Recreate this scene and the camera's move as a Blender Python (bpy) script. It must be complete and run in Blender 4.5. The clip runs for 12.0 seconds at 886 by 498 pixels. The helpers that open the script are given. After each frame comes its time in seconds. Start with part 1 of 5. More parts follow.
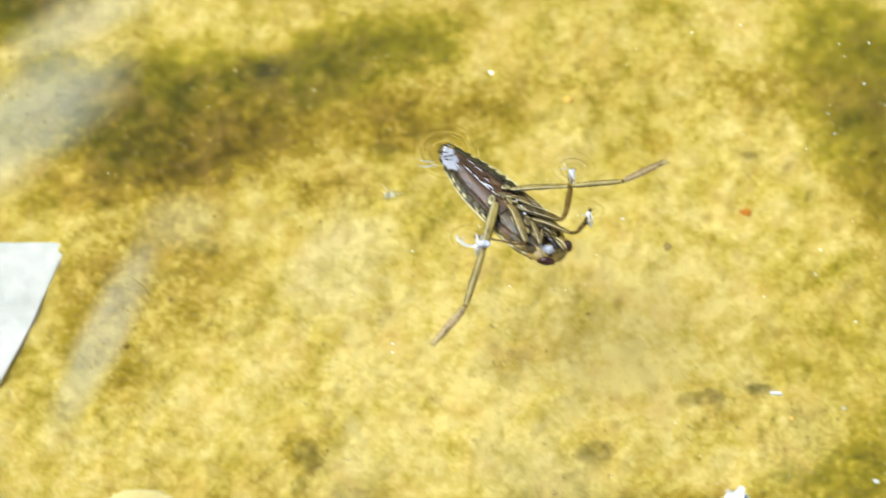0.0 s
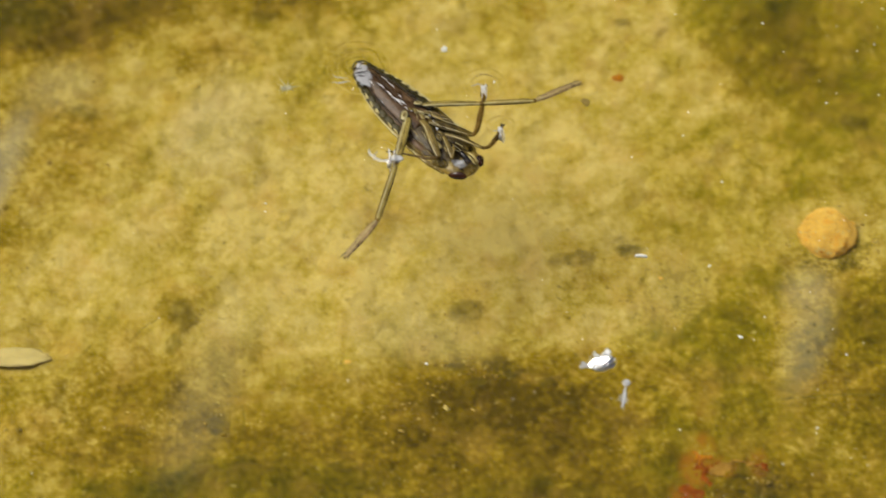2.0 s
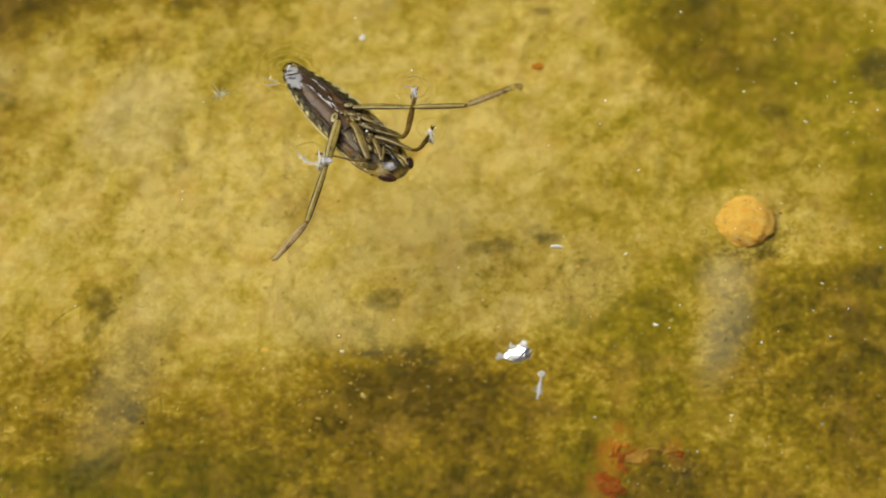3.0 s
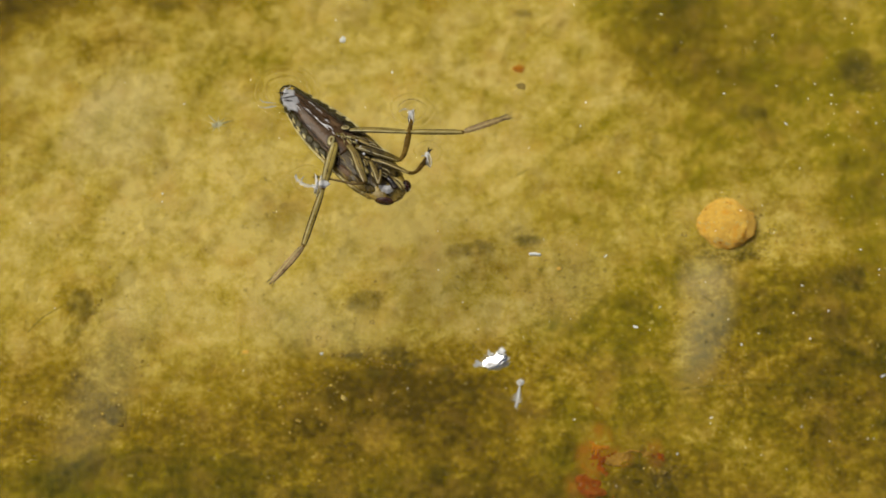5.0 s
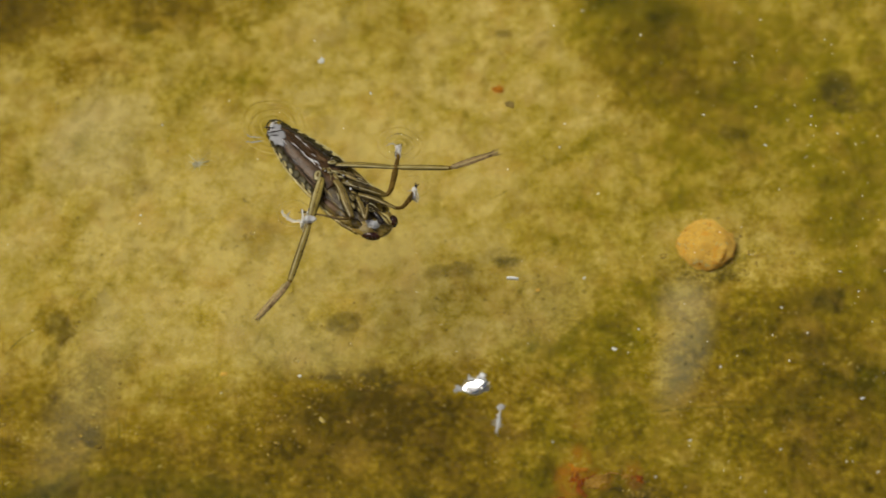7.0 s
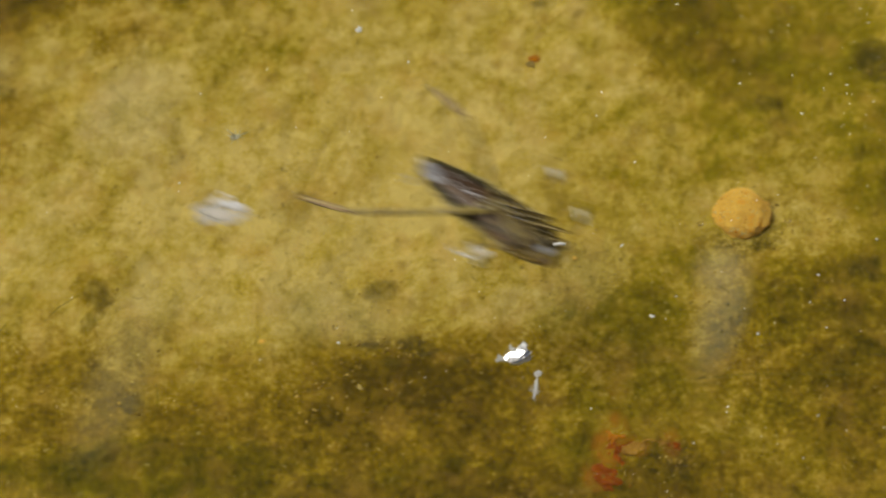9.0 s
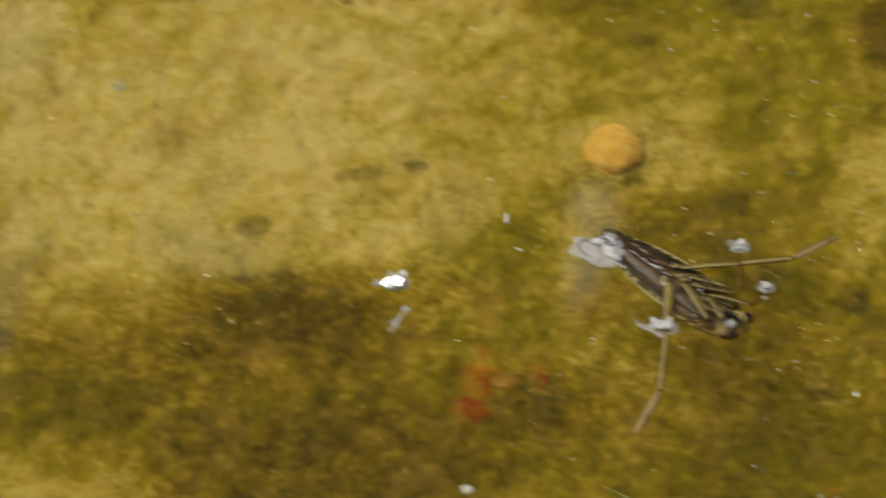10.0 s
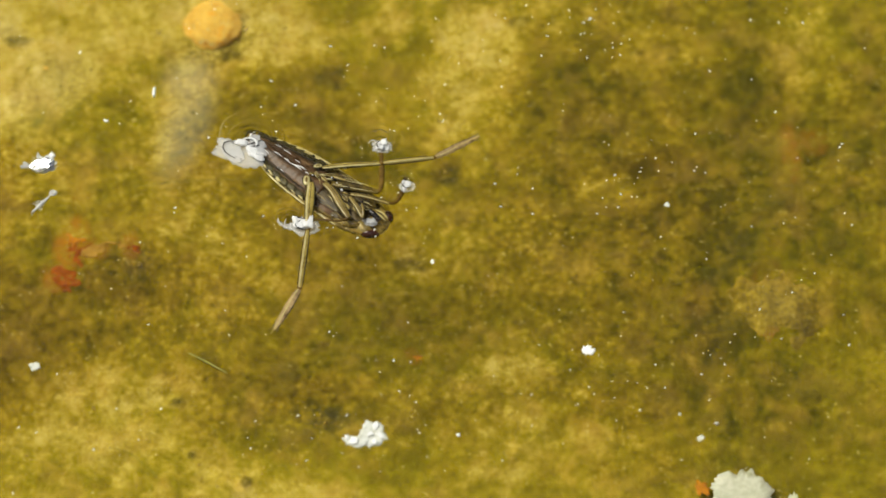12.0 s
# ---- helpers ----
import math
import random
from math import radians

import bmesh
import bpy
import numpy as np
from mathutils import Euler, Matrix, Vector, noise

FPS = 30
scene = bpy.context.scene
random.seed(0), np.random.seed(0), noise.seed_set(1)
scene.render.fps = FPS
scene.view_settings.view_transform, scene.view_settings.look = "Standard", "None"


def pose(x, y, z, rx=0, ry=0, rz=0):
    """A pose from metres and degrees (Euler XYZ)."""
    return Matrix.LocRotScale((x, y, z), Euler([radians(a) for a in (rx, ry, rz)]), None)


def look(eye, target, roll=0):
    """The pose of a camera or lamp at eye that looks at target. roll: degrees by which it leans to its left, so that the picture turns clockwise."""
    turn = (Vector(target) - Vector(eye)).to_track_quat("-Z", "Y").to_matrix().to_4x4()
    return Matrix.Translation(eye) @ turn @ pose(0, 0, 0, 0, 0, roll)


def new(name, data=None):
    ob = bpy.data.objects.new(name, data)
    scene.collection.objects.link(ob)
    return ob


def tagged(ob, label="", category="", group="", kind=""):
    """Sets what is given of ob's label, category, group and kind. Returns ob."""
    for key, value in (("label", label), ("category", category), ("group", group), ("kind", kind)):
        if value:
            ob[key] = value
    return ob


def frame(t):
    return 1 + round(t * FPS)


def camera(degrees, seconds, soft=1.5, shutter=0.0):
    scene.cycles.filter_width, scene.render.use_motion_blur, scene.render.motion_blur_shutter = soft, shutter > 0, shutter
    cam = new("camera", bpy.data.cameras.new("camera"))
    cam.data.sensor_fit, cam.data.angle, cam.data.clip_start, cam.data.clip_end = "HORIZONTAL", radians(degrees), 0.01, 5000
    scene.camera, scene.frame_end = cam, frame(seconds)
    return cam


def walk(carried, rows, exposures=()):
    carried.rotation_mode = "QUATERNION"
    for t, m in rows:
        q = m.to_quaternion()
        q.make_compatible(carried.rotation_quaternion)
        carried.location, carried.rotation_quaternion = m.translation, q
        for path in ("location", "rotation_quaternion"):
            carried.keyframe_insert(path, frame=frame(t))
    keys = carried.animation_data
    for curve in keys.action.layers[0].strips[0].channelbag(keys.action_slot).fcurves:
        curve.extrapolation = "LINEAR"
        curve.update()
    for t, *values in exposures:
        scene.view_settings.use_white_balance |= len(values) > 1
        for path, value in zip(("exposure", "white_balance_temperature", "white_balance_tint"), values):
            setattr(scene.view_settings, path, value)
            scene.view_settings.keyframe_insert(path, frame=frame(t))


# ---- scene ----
MM = 0.001

# camera: a long lens held over the water at arm's length, following the insect along the surface
cam = camera(6.133, 12.0, soft=1.7, shutter=0.5)
cam.data.dof.use_dof = True
cam.data.dof.focus_distance = 0.702
cam.data.dof.aperture_fstop = 42.0
EYE = Vector((0.0, -0.4500, 0.5362))
PATH = [(0, -19.89, 17.52), (0.1, -18.22, 16.39), (0.2, -16.27, 16.13), (0.3, -16.01, 15.57), (0.5, -15.40, 14.00), (1, -14.92, 10.32),
        (1.5, -13.52, 6.50), (2, -8.99, 2.08), (2.5, -4.94, 0.34), (3, -1.91, 0.75), (3.2, -1.01, 1.58), (4.8, -0.38, 1.36),
        (5, -0.22, 1.00), (5.5, 0.05, 0.11), (6, 1.81, 1.29), (6.5, 2.73, 2.91), (7, 1.60, 3.41), (7.2, 0.49, 3.29),
        (8.8, -0.25, 0.56), (9, -1.61, -0.17), (9.5, -3.28, -1.22), (10, 9.53, -7.50), (10.5, 28.07, -12.96), (11, 42.44, -17.27),
        (11.5, 43.78, -21.34), (12, 44.87, -21.93)]
walk(cam, [(t, look(EYE + Vector((x, y, 0)) * MM, Vector((x, y, 0)) * MM)) for t, x, y in PATH],
     exposures=[(0.0, 0.8, 5250, 10), (0.5, 0.45, 5600, 11), (1.0, 0.27, 5850, 11), (1.5, 0.11, 6150, 11), (2.5, 0.01, 6400, 10), (3.2, -0.04, 6500, 10), (5.5, -0.23, 6500, 10),
                (6.5, -0.35, 6500, 10), (7.2, -0.38, 6500, 10), (8.8, -0.4, 6500, 10), (9.5, -0.44, 6500, 10), (10.5, -0.4, 6600, 9), (11.0, -0.19, 6550, 6.5),
                (11.4, 0.08, 6500, 5.5), (12.0, 0.26, 6500, 5)])

# bright haze: a wide soft sun from the left of the water, and the sky
SUN_AZ, SUN_EL = 158.0, 60.0
world = bpy.data.worlds.new("sky")
scene.world = world
world.use_nodes = True
wn = world.node_tree
sky = wn.nodes.new("ShaderNodeTexSky")
sky.sky_type = "NISHITA"
sky.sun_disc = False
sky.sun_elevation = radians(SUN_EL)
sky.sun_rotation = radians(90.0 - SUN_AZ)
sky.dust_density = 6.0
sky.ozone_density = 0.5
wn.links.new(sky.outputs["Color"], wn.nodes["Background"].inputs["Color"])
wn.nodes["Background"].inputs["Strength"].default_value = 0.05
sun = new("sun", bpy.data.lights.new("sun", "SUN"))
sun.data.energy = 2.52
sun.data.angle = radians(40.0)
sun.data.color = (0.985, 0.965, 0.87)
sun.matrix_world = look((math.cos(radians(SUN_AZ)) * math.cos(radians(SUN_EL)),
                         math.sin(radians(SUN_AZ)) * math.cos(radians(SUN_EL)), math.sin(radians(SUN_EL))), (0, 0, 0))


# ---------------------------------------------------------------- materials
class Nodes:
    """A short way to write node trees."""

    def __init__(self, name):
        self.mat = bpy.data.materials.new(name)
        self.mat.use_nodes = True
        self.tree = self.mat.node_tree
        self.along = 1.0
        self.shader = self.tree.nodes["Principled BSDF"]
        self.coords = self.tree.nodes.new("ShaderNodeTexCoord").outputs["Object"]

    def plug(self, socket, value):
        if isinstance(value, bpy.types.NodeSocket):
            self.tree.links.new(value, socket)
        elif isinstance(value, tuple) and len(value) == 3 and socket.type == "RGBA":
            socket.default_value = (*value, 1.0)
        else:
            socket.default_value = value

    def noise(self, scale, detail=4.0, rough=0.55, warp=0.0, offset=0.0, stretch=0.8):
        n = self.tree.nodes.new("ShaderNodeTexNoise")
        m = self.tree.nodes.new("ShaderNodeMapping")
        m.inputs["Location"].default_value = (offset, offset * 0.7, offset * 1.3)
        m.inputs["Scale"].default_value = (self.along, stretch, 1.0)
        self.tree.links.new(self.coords, m.inputs["Vector"])
        self.tree.links.new(m.outputs["Vector"], n.inputs["Vector"])
        n.inputs["Scale"].default_value = scale
        n.inputs["Detail"].default_value = detail
        n.inputs["Roughness"].default_value = rough
        n.inputs["Distortion"].default_value = warp
        return n.outputs["Fac"]

    def clumps(self, scale, soft=0.4, wander=0.0):
        """Distance to the middle of the nearest of many scattered soft clumps."""
        n = self.tree.nodes.new("ShaderNodeTexVoronoi")
        n.feature = "SMOOTH_F1"
        n.inputs["Scale"].default_value = scale
        n.inputs["Smoothness"].default_value = soft
        source = self.coords
        if wander:
            w = self.tree.nodes.new("ShaderNodeTexNoise")
            w.inputs["Scale"].default_value = scale * 0.9
            w.inputs["Detail"].default_value = 3.0
            self.tree.links.new(self.coords, w.inputs["Vector"])
            mixer = self.tree.nodes.new("ShaderNodeVectorMath")
            mixer.operation = "MULTIPLY_ADD"
            self.tree.links.new(w.outputs["Color"], mixer.inputs[0])
            mixer.inputs[1].default_value = (wander, wander, wander)
            self.tree.links.new(self.coords, mixer.inputs[2])
            source = mixer.outputs["Vector"]
        self.tree.links.new(source, n.inputs["Vector"])
        return n.outputs["Distance"]

    def ramp(self, value, low, high, to_low=0.0, to_high=1.0):
        n = self.tree.nodes.new("ShaderNodeMapRange")
        self.plug(n.inputs["Value"], value)
        for key, v in (("From Min", low), ("From Max", high), ("To Min", to_low), ("To Max", to_high)):
            n.inputs[key].default_value = v
        return n.outputs["Result"]

    def math(self, kind, a, b):
        n = self.tree.nodes.new("ShaderNodeMath")
        n.operation = kind
        n.use_clamp = kind == "MULTIPLY_ADD"
        self.plug(n.inputs[0], a)
        self.plug(n.inputs[1], b)
        return n.outputs[0]

    def mix(self, fac, a, b):
        n = self.tree.nodes.new("ShaderNodeMix")
        n.data_type = "RGBA"
        self.plug(n.inputs["Factor"], fac)
        self.plug(n.inputs["A"], a)
        self.plug(n.inputs["B"], b)
        return n.outputs["Result"]

    def steps(self, value, stops):
        n = self.tree.nodes.new("ShaderNodeValToRGB")
        ramp = n.color_ramp
        while len(ramp.elements) < len(stops):
            ramp.elements.new(0.5)
        for e, (at, c) in zip(ramp.elements, stops):
            e.position, e.color = at, (*c, 1.0)
        self.plug(n.inputs["Fac"], value)
        return n.outputs["Color"]

    def field(self, name):
        n = self.tree.nodes.new("ShaderNodeAttribute")
        n.attribute_name = name
        return n.outputs["Fac"]

    def set(self, **values):
        for key, v in values.items():
            self.plug(self.shader.inputs[key.replace("_", " ")], v)

    def bump(self, height, strength, distance):
        n = self.tree.nodes.new("ShaderNodeBump")
        n.inputs["Strength"].default_value = strength
        n.inputs["Distance"].default_value = distance
        self.plug(n.inputs["Height"], height)
        self.tree.links.new(n.outputs["Normal"], self.shader.inputs["Normal"])


def speckled(name, dark, light, scale, rough=0.6, spots=None, bump=0.3, depth=0.0001, streak=1.0, **more):
    """Two tones mixed by coarse and fine noise, with optional third-colour spots and a fine relief."""
    n = Nodes(name)
    n.along = streak
    coarse, fine = n.noise(scale, 4.0), n.noise(scale * 5.3, 3.0, offset=3.1)
    fac = n.ramp(n.math("ADD", coarse, n.math("MULTIPLY", fine, 0.6)), 0.55, 1.05)
    colour = n.mix(fac, dark, light)
    if spots:
        colour = n.mix(n.ramp(n.noise(scale * 2.1, 2.0, offset=7.7), 0.58, 0.68), colour, spots)
    n.set(Base_Color=colour, Roughness=n.ramp(fine, 0.3, 0.7, rough * 0.8, min(1.0, rough * 1.15)), **more)
    n.bump(fine, bump, depth)
    return n.mat


def bed_material():
    n = Nodes("algae_covered_silt")
    broad = n.noise(75.0, 3.0, 0.55, 0.0)
    patchy = n.noise(340.0, 4.0, 0.6, 0.15, 2.3)
    grain = n.noise(1150.0, 4.0, 0.65, 0.0, 5.1)
    fine = n.noise(3600.0, 3.0, 0.6, 0.0, 8.4)

    def spread(value, amount):
        return n.ramp(value, 0.2, 0.8, -amount, amount)

    clots, bits = n.clumps(520.0, 0.5, 0.0012), n.clumps(1500.0, 0.35, 0.0004)
    big, small = n.ramp(clots, 0.1, 0.75, -0.2, 0.12), n.ramp(bits, 0.1, 0.75, -0.16, 0.08)
    # how thick the algae lies: mats of their own shape, uneven at four scales
    brown, green = n.field("brown_algae"), n.field("green_algae")
    rag = n.noise(48.0, 2.0, 0.5, 0.0, 21.0)
    crisp = n.math("ADD", n.ramp(brown, 0.1, 0.6, 0.68, 1.05), n.ramp(rag, 0.3, 0.7, -0.2, 0.2))
    gritty = n.math("MULTIPLY", n.math("ADD", n.math("ADD", spread(grain, 0.28), spread(fine, 0.17)), small), crisp)
    wild = n.math("ADD", n.math("ADD", spread(broad, 0.22), spread(patchy, 0.26)), n.math("ADD", gritty, n.math("MULTIPLY", big, 0.8)))
    cover = n.math("SUBTRACT", n.math("ADD", n.math("MAXIMUM", brown, green), wild), n.math("MULTIPLY", n.field("clean_silt"), 0.3))
    # broad patches shift the tone darker or paler
    cover = n.ramp(n.math("ADD", cover, n.field("tone_shift")), -0.3, 1.0)
    tan = n.steps(cover, ((0.0, (0.495, 0.383, 0.112)), (0.26, (0.38, 0.281, 0.044)), (0.5, (0.24, 0.164, 0.006)), (0.74, (0.143, 0.096, 0.002)), (1.0, (0.07, 0.046, 0.001))))
    olive = n.steps(cover, ((0.0, (0.47, 0.37, 0.05)), (0.26, (0.342, 0.271, 0.014)), (0.5, (0.208, 0.164, 0.003)), (0.74, (0.13, 0.104, 0.001)), (1.0, (0.062, 0.052, 0.0005))))
    greenish = n.ramp(n.math("ADD", n.math("SUBTRACT", green, brown), spread(patchy, 0.42)), -0.25, 0.45)
    colour = n.mix(n.math("MULTIPLY", greenish, n.ramp(cover, 0.12, 0.5, 0.2, 1.0)), tan, olive)
    # the silt itself runs from ochre to a pinkish cream
    hue = n.ramp(n.noise(260.0, 3.0, 0.6, 0.3, 31.0), 0.5, 0.72)
    colour = n.mix(n.math("MULTIPLY", hue, n.ramp(cover, 0.1, 0.7, 0.4, 0.25)), colour, (0.42, 0.25, 0.045))
    spots = n.ramp(n.clumps(430.0, 0.6, 0.0018), 0.12, 0.42, 1.0, 0.0)
    spots = n.math("MULTIPLY", spots, n.ramp(n.noise(150.0, 2.0, 0.5, 0.0, 41.0), 0.42, 0.62))
    colour = n.mix(n.math("MULTIPLY", spots, 0.5), colour, (0.24, 0.15, 0.012))
    patch = n.ramp(wild, -0.4, 0.4, 0.0, 1.7)
    rust = n.ramp(n.math("MULTIPLY", n.field("rust"), patch), 0.22, 0.9)
    colour = n.mix(n.math("MULTIPLY", rust, 0.6), colour, (0.4, 0.15, 0.008))
    tuft = n.math("MULTIPLY", n.field("dark_tufts"), n.ramp(grain, 0.25, 0.6, 0.45, 1.0))
    colour = n.mix(n.math("MULTIPLY", tuft, 0.86), colour, n.mix(n.ramp(fine, 0.35, 0.65), (0.045, 0.036, 0.003), (0.14, 0.105, 0.01)))
    black = n.ramp(n.math("MULTIPLY", n.field("black_rot"), patch), 0.12, 0.85)
    colour = n.mix(n.math("MULTIPLY", black, 0.8), colour, (0.026, 0.026, 0.008))
    # pale silt tone, and sky reflections painted onto the bed as pale veils
    silt = n.ramp(n.field("pale_silt_and_veil"), 0.0, 1.0)
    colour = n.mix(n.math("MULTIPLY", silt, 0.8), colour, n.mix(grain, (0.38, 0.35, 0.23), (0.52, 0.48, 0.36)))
    # scattered dark crumbs and pale grains
    crumbs = n.ramp(n.noise(1500.0, 2.0, 0.5, 0.0, 11.0), 0.66, 0.74)
    colour = n.mix(n.math("MULTIPLY", crumbs, n.ramp(rag, 0.35, 0.65, 0.1, 0.5)), colour, (0.06, 0.045, 0.006))
    grains = n.ramp(n.noise(2300.0, 1.0, 0.5, 0.0, 14.0), 0.7, 0.76)
    colour = n.mix(n.math("MULTIPLY", grains, 0.4), colour, (0.5, 0.4, 0.12))
    n.set(Base_Color=colour, Roughness=0.95, Specular_IOR_Level=0.1)
    n.bump(n.math("ADD", grain, n.math("MULTIPLY", fine, 0.4)), 0.45, 0.0006)
    return n.mat


def water_material():
    n = Nodes("pond_water")
    n.set(Base_Color=(1.0, 0.985, 0.9), Roughness=0.0, IOR=1.333, Transmission_Weight=1.0)
    n.bump(n.noise(130.0, 2.0, 0.5), 0.12, 0.0006)
    return n.mat


def clear_material():
    n = Nodes("clear_water_film")
    n.set(Base_Color=(1.0, 1.0, 1.0), Roughness=0.0, IOR=1.08, Transmission_Weight=1.0)
    return n.mat


def crumb_material():
    n = Nodes("silt_crumb")
    each = n.tree.nodes.new("ShaderNodeNewGeometry").outputs["Random Per Island"]
    colour = n.steps(each, ((0.0, (0.19, 0.13, 0.014)), (0.2, (0.27, 0.185, 0.026)), (0.6, (0.34, 0.235, 0.045)), (0.9, (0.42, 0.31, 0.07)), (1.0, (0.5, 0.4, 0.13))))
    n.set(Base_Color=n.mix(n.ramp(n.noise(2500.0, 2.0), 0.4, 0.65, 0.0, 0.5), colour, (0.18, 0.13, 0.02)), Roughness=0.95, Specular_IOR_Level=0.1)
    return n.mat


BED = bed_material()
CRUMBLE = crumb_material()
WATER = water_material()
CLEAR = clear_material()
SHELL = speckled("reddish_brown_cuticle", (0.03, 0.016, 0.006), (0.145, 0.076, 0.029), 900.0, 0.3, (0.19, 0.11, 0.048), 0.4, 0.00006, 0.25, Specular_IOR_Level=0.2, Coat_Weight=0.08, Coat_Roughness=0.05)
RIMDARK = speckled("blackish_olive_cuticle", (0.012, 0.01, 0.002), (0.07, 0.054, 0.014), 1200.0, 0.3, None, 0.3, 0.00005, 0.4, Specular_IOR_Level=0.15)
BREAST = speckled("dark_olive_breast", (0.018, 0.011, 0.003), (0.11, 0.07, 0.018), 1300.0, 0.3, (0.2, 0.135, 0.035), 0.5, 0.00008, 0.4, Specular_IOR_Level=0.2, Coat_Weight=0.1)
HEADSKIN = speckled("mottled_olive_head", (0.06, 0.04, 0.006), (0.32, 0.22, 0.04), 1100.0, 0.3, (0.02, 0.013, 0.003), 0.3, 0.00005, 0.6, Specular_IOR_Level=0.2, Coat_Weight=0.1, Coat_Roughness=0.06)
LEGOLIVE = speckled("dull_olive_leg", (0.09, 0.058, 0.01), (0.28, 0.195, 0.045), 1000.0, 0.25, None, 0.3, 0.00005, 0.3, Specular_IOR_Level=0.3, Coat_Weight=0.15, Coat_Roughness=0.08)
BROWNSHIN = speckled("brown_shin", (0.035, 0.018, 0.003), (0.15, 0.085, 0.014), 800.0, 0.25, None, 0.2, 0.00004, 0.5, Specular_IOR_Level=0.2, Coat_Weight=0.15)
OLIVE = speckled("olive_brown_cuticle", (0.04, 0.026, 0.004), (0.23, 0.155, 0.028), 900.0, 0.25, (0.012, 0.008, 0.002), 0.4, 0.00008, 0.5, Specular_IOR_Level=0.2, Coat_Weight=0.06)
PALE = speckled("pale_yellow_cuticle", (0.36, 0.29, 0.1), (0.64, 0.55, 0.27), 900.0, 0.2, None, 0.25, 0.00006, 1.0, Specular_IOR_Level=0.4, Coat_Weight=0.2)
LEG = speckled("translucent_olive_leg", (0.19, 0.13, 0.02), (0.5, 0.38, 0.09), 900.0, 0.2, None, 0.3, 0.00006, 0.4, Specular_IOR_Level=0.25, Coat_Weight=0.15, Coat_Roughness=0.06)
AMBER = speckled("amber_leg", (0.08, 0.043, 0.005), (0.25, 0.145, 0.02), 700.0, 0.2, None, 0.2, 0.00004, 1.0, Specular_IOR_Level=0.25, Coat_Weight=0.2, Coat_Roughness=0.06)
PADDLE = speckled("brown_hairy_paddle", (0.14, 0.085, 0.035), (0.42, 0.3, 0.15), 1000.0, 0.35, (0.1, 0.06, 0.024), 0.4, 0.00006, 0.4, Specular_IOR_Level=0.15)
GOLD = speckled("olive_gold_cuticle", (0.08, 0.054, 0.009), (0.38, 0.27, 0.06), 1400.0, 0.25, (0.5, 0.4, 0.14), 0.4, 0.00006, 0.5, Specular_IOR_Level=0.3, Coat_Weight=0.2)
DARK = speckled("blackish_cuticle", (0.01, 0.008, 0.006), (0.04, 0.026, 0.018), 900.0, 0.25, None, 0.2, 0.00003)
EYES = speckled("dark_red_eye", (0.016, 0.005, 0.004), (0.06, 0.017, 0.012), 1500.0, 0.14, None, 0.2, 0.00003)
AIR = speckled("silvery_film_and_sky", (0.88, 0.87, 0.86), (0.98, 0.97, 0.96), 1300.0, 0.25, None, 0.3, 0.00006, 1.0, Specular_IOR_Level=0.4, Alpha=0.75)
VEIL = speckled("milky_film_and_sky", (0.85, 0.85, 0.84), (0.97, 0.96, 0.95), 700.0, 0.2, None, 0.2, 0.00006, 1.0, Alpha=0.3)
GLINT = speckled("trapped_air_and_painted_glint", (0.7, 0.68, 0.66), (0.95, 0.94, 0.92), 1500.0, 0.12, None, 0.2, 0.00004, 1.0, Coat_Weight=0.5)
FILM = speckled("silver_grey_air_film", (0.6, 0.6, 0.6), (0.92, 0.91, 0.9), 1200.0, 0.2, None, 0.3, 0.00008, 1.0, Alpha=0.4)
HAIR = speckled("brown_hair", (0.03, 0.019, 0.01), (0.12, 0.08, 0.042), 900.0, 0.35)
WHITE = speckled("white_petal", (0.88, 0.87, 0.82), (0.95, 0.94, 0.91), 900.0, 0.5, None, 0.3, 0.00006)
PETALSKIN = speckled("wet_white_petal", (0.93, 0.92, 0.88), (0.98, 0.97, 0.95), 900.0, 0.15, None, 0.3, 0.00006, 1.0, Coat_Weight=1.0, Coat_Roughness=0.1)
SILVER = speckled("added_glint_mirror", (0.93, 0.92, 0.88), (0.99, 0.98, 0.95), 600.0, 0.15, None, 0.15, 0.00004, 1.0, Metallic=1.0)
GLASSY = speckled("glassy_grey_shred", (0.72, 0.72, 0.7), (0.95, 0.95, 0.93), 1100.0, 0.2, None, 0.3, 0.00006, 1.0, Alpha=0.7)
CHALK = speckled("pale_greenish_flake", (0.34, 0.34, 0.25), (0.54, 0.54, 0.44), 420.0, 0.8, (0.28, 0.28, 0.18), 0.4, 0.0001)
ORANGE = speckled("orange_ochre_stone", (0.5, 0.29, 0.04), (0.7, 0.45, 0.09), 620.0, 0.95, (0.62, 0.32, 0.035), 0.3, 0.0002, 1.0, Specular_IOR_Level=0.1)
CLOD = speckled("brown_mud", (0.18, 0.125, 0.018), (0.34, 0.24, 0.05), 500.0, 0.95, (0.36, 0.21, 0.04), 0.8, 0.0003)
RUSSET = speckled("russet_crumb", (0.3, 0.1, 0.003), (0.5, 0.2, 0.008), 1000.0, 0.9, (0.25, 0.13, 0.01), 0.5, 0.0002, 1.0, Specular_IOR_Level=0.1)
FLAKE = speckled("chalky_white_flake", (0.55, 0.55, 0.45), (0.84, 0.84, 0.76), 800.0, 0.8, (0.42, 0.42, 0.3), 0.4, 0.0001)
RED = speckled("rotting_red_leaf", (0.12, 0.026, 0.001), (0.35, 0.088, 0.003), 1100.0, 0.9, (0.2, 0.11, 0.012), 0.6, 0.0002, 1.0, Specular_IOR_Level=0.1)
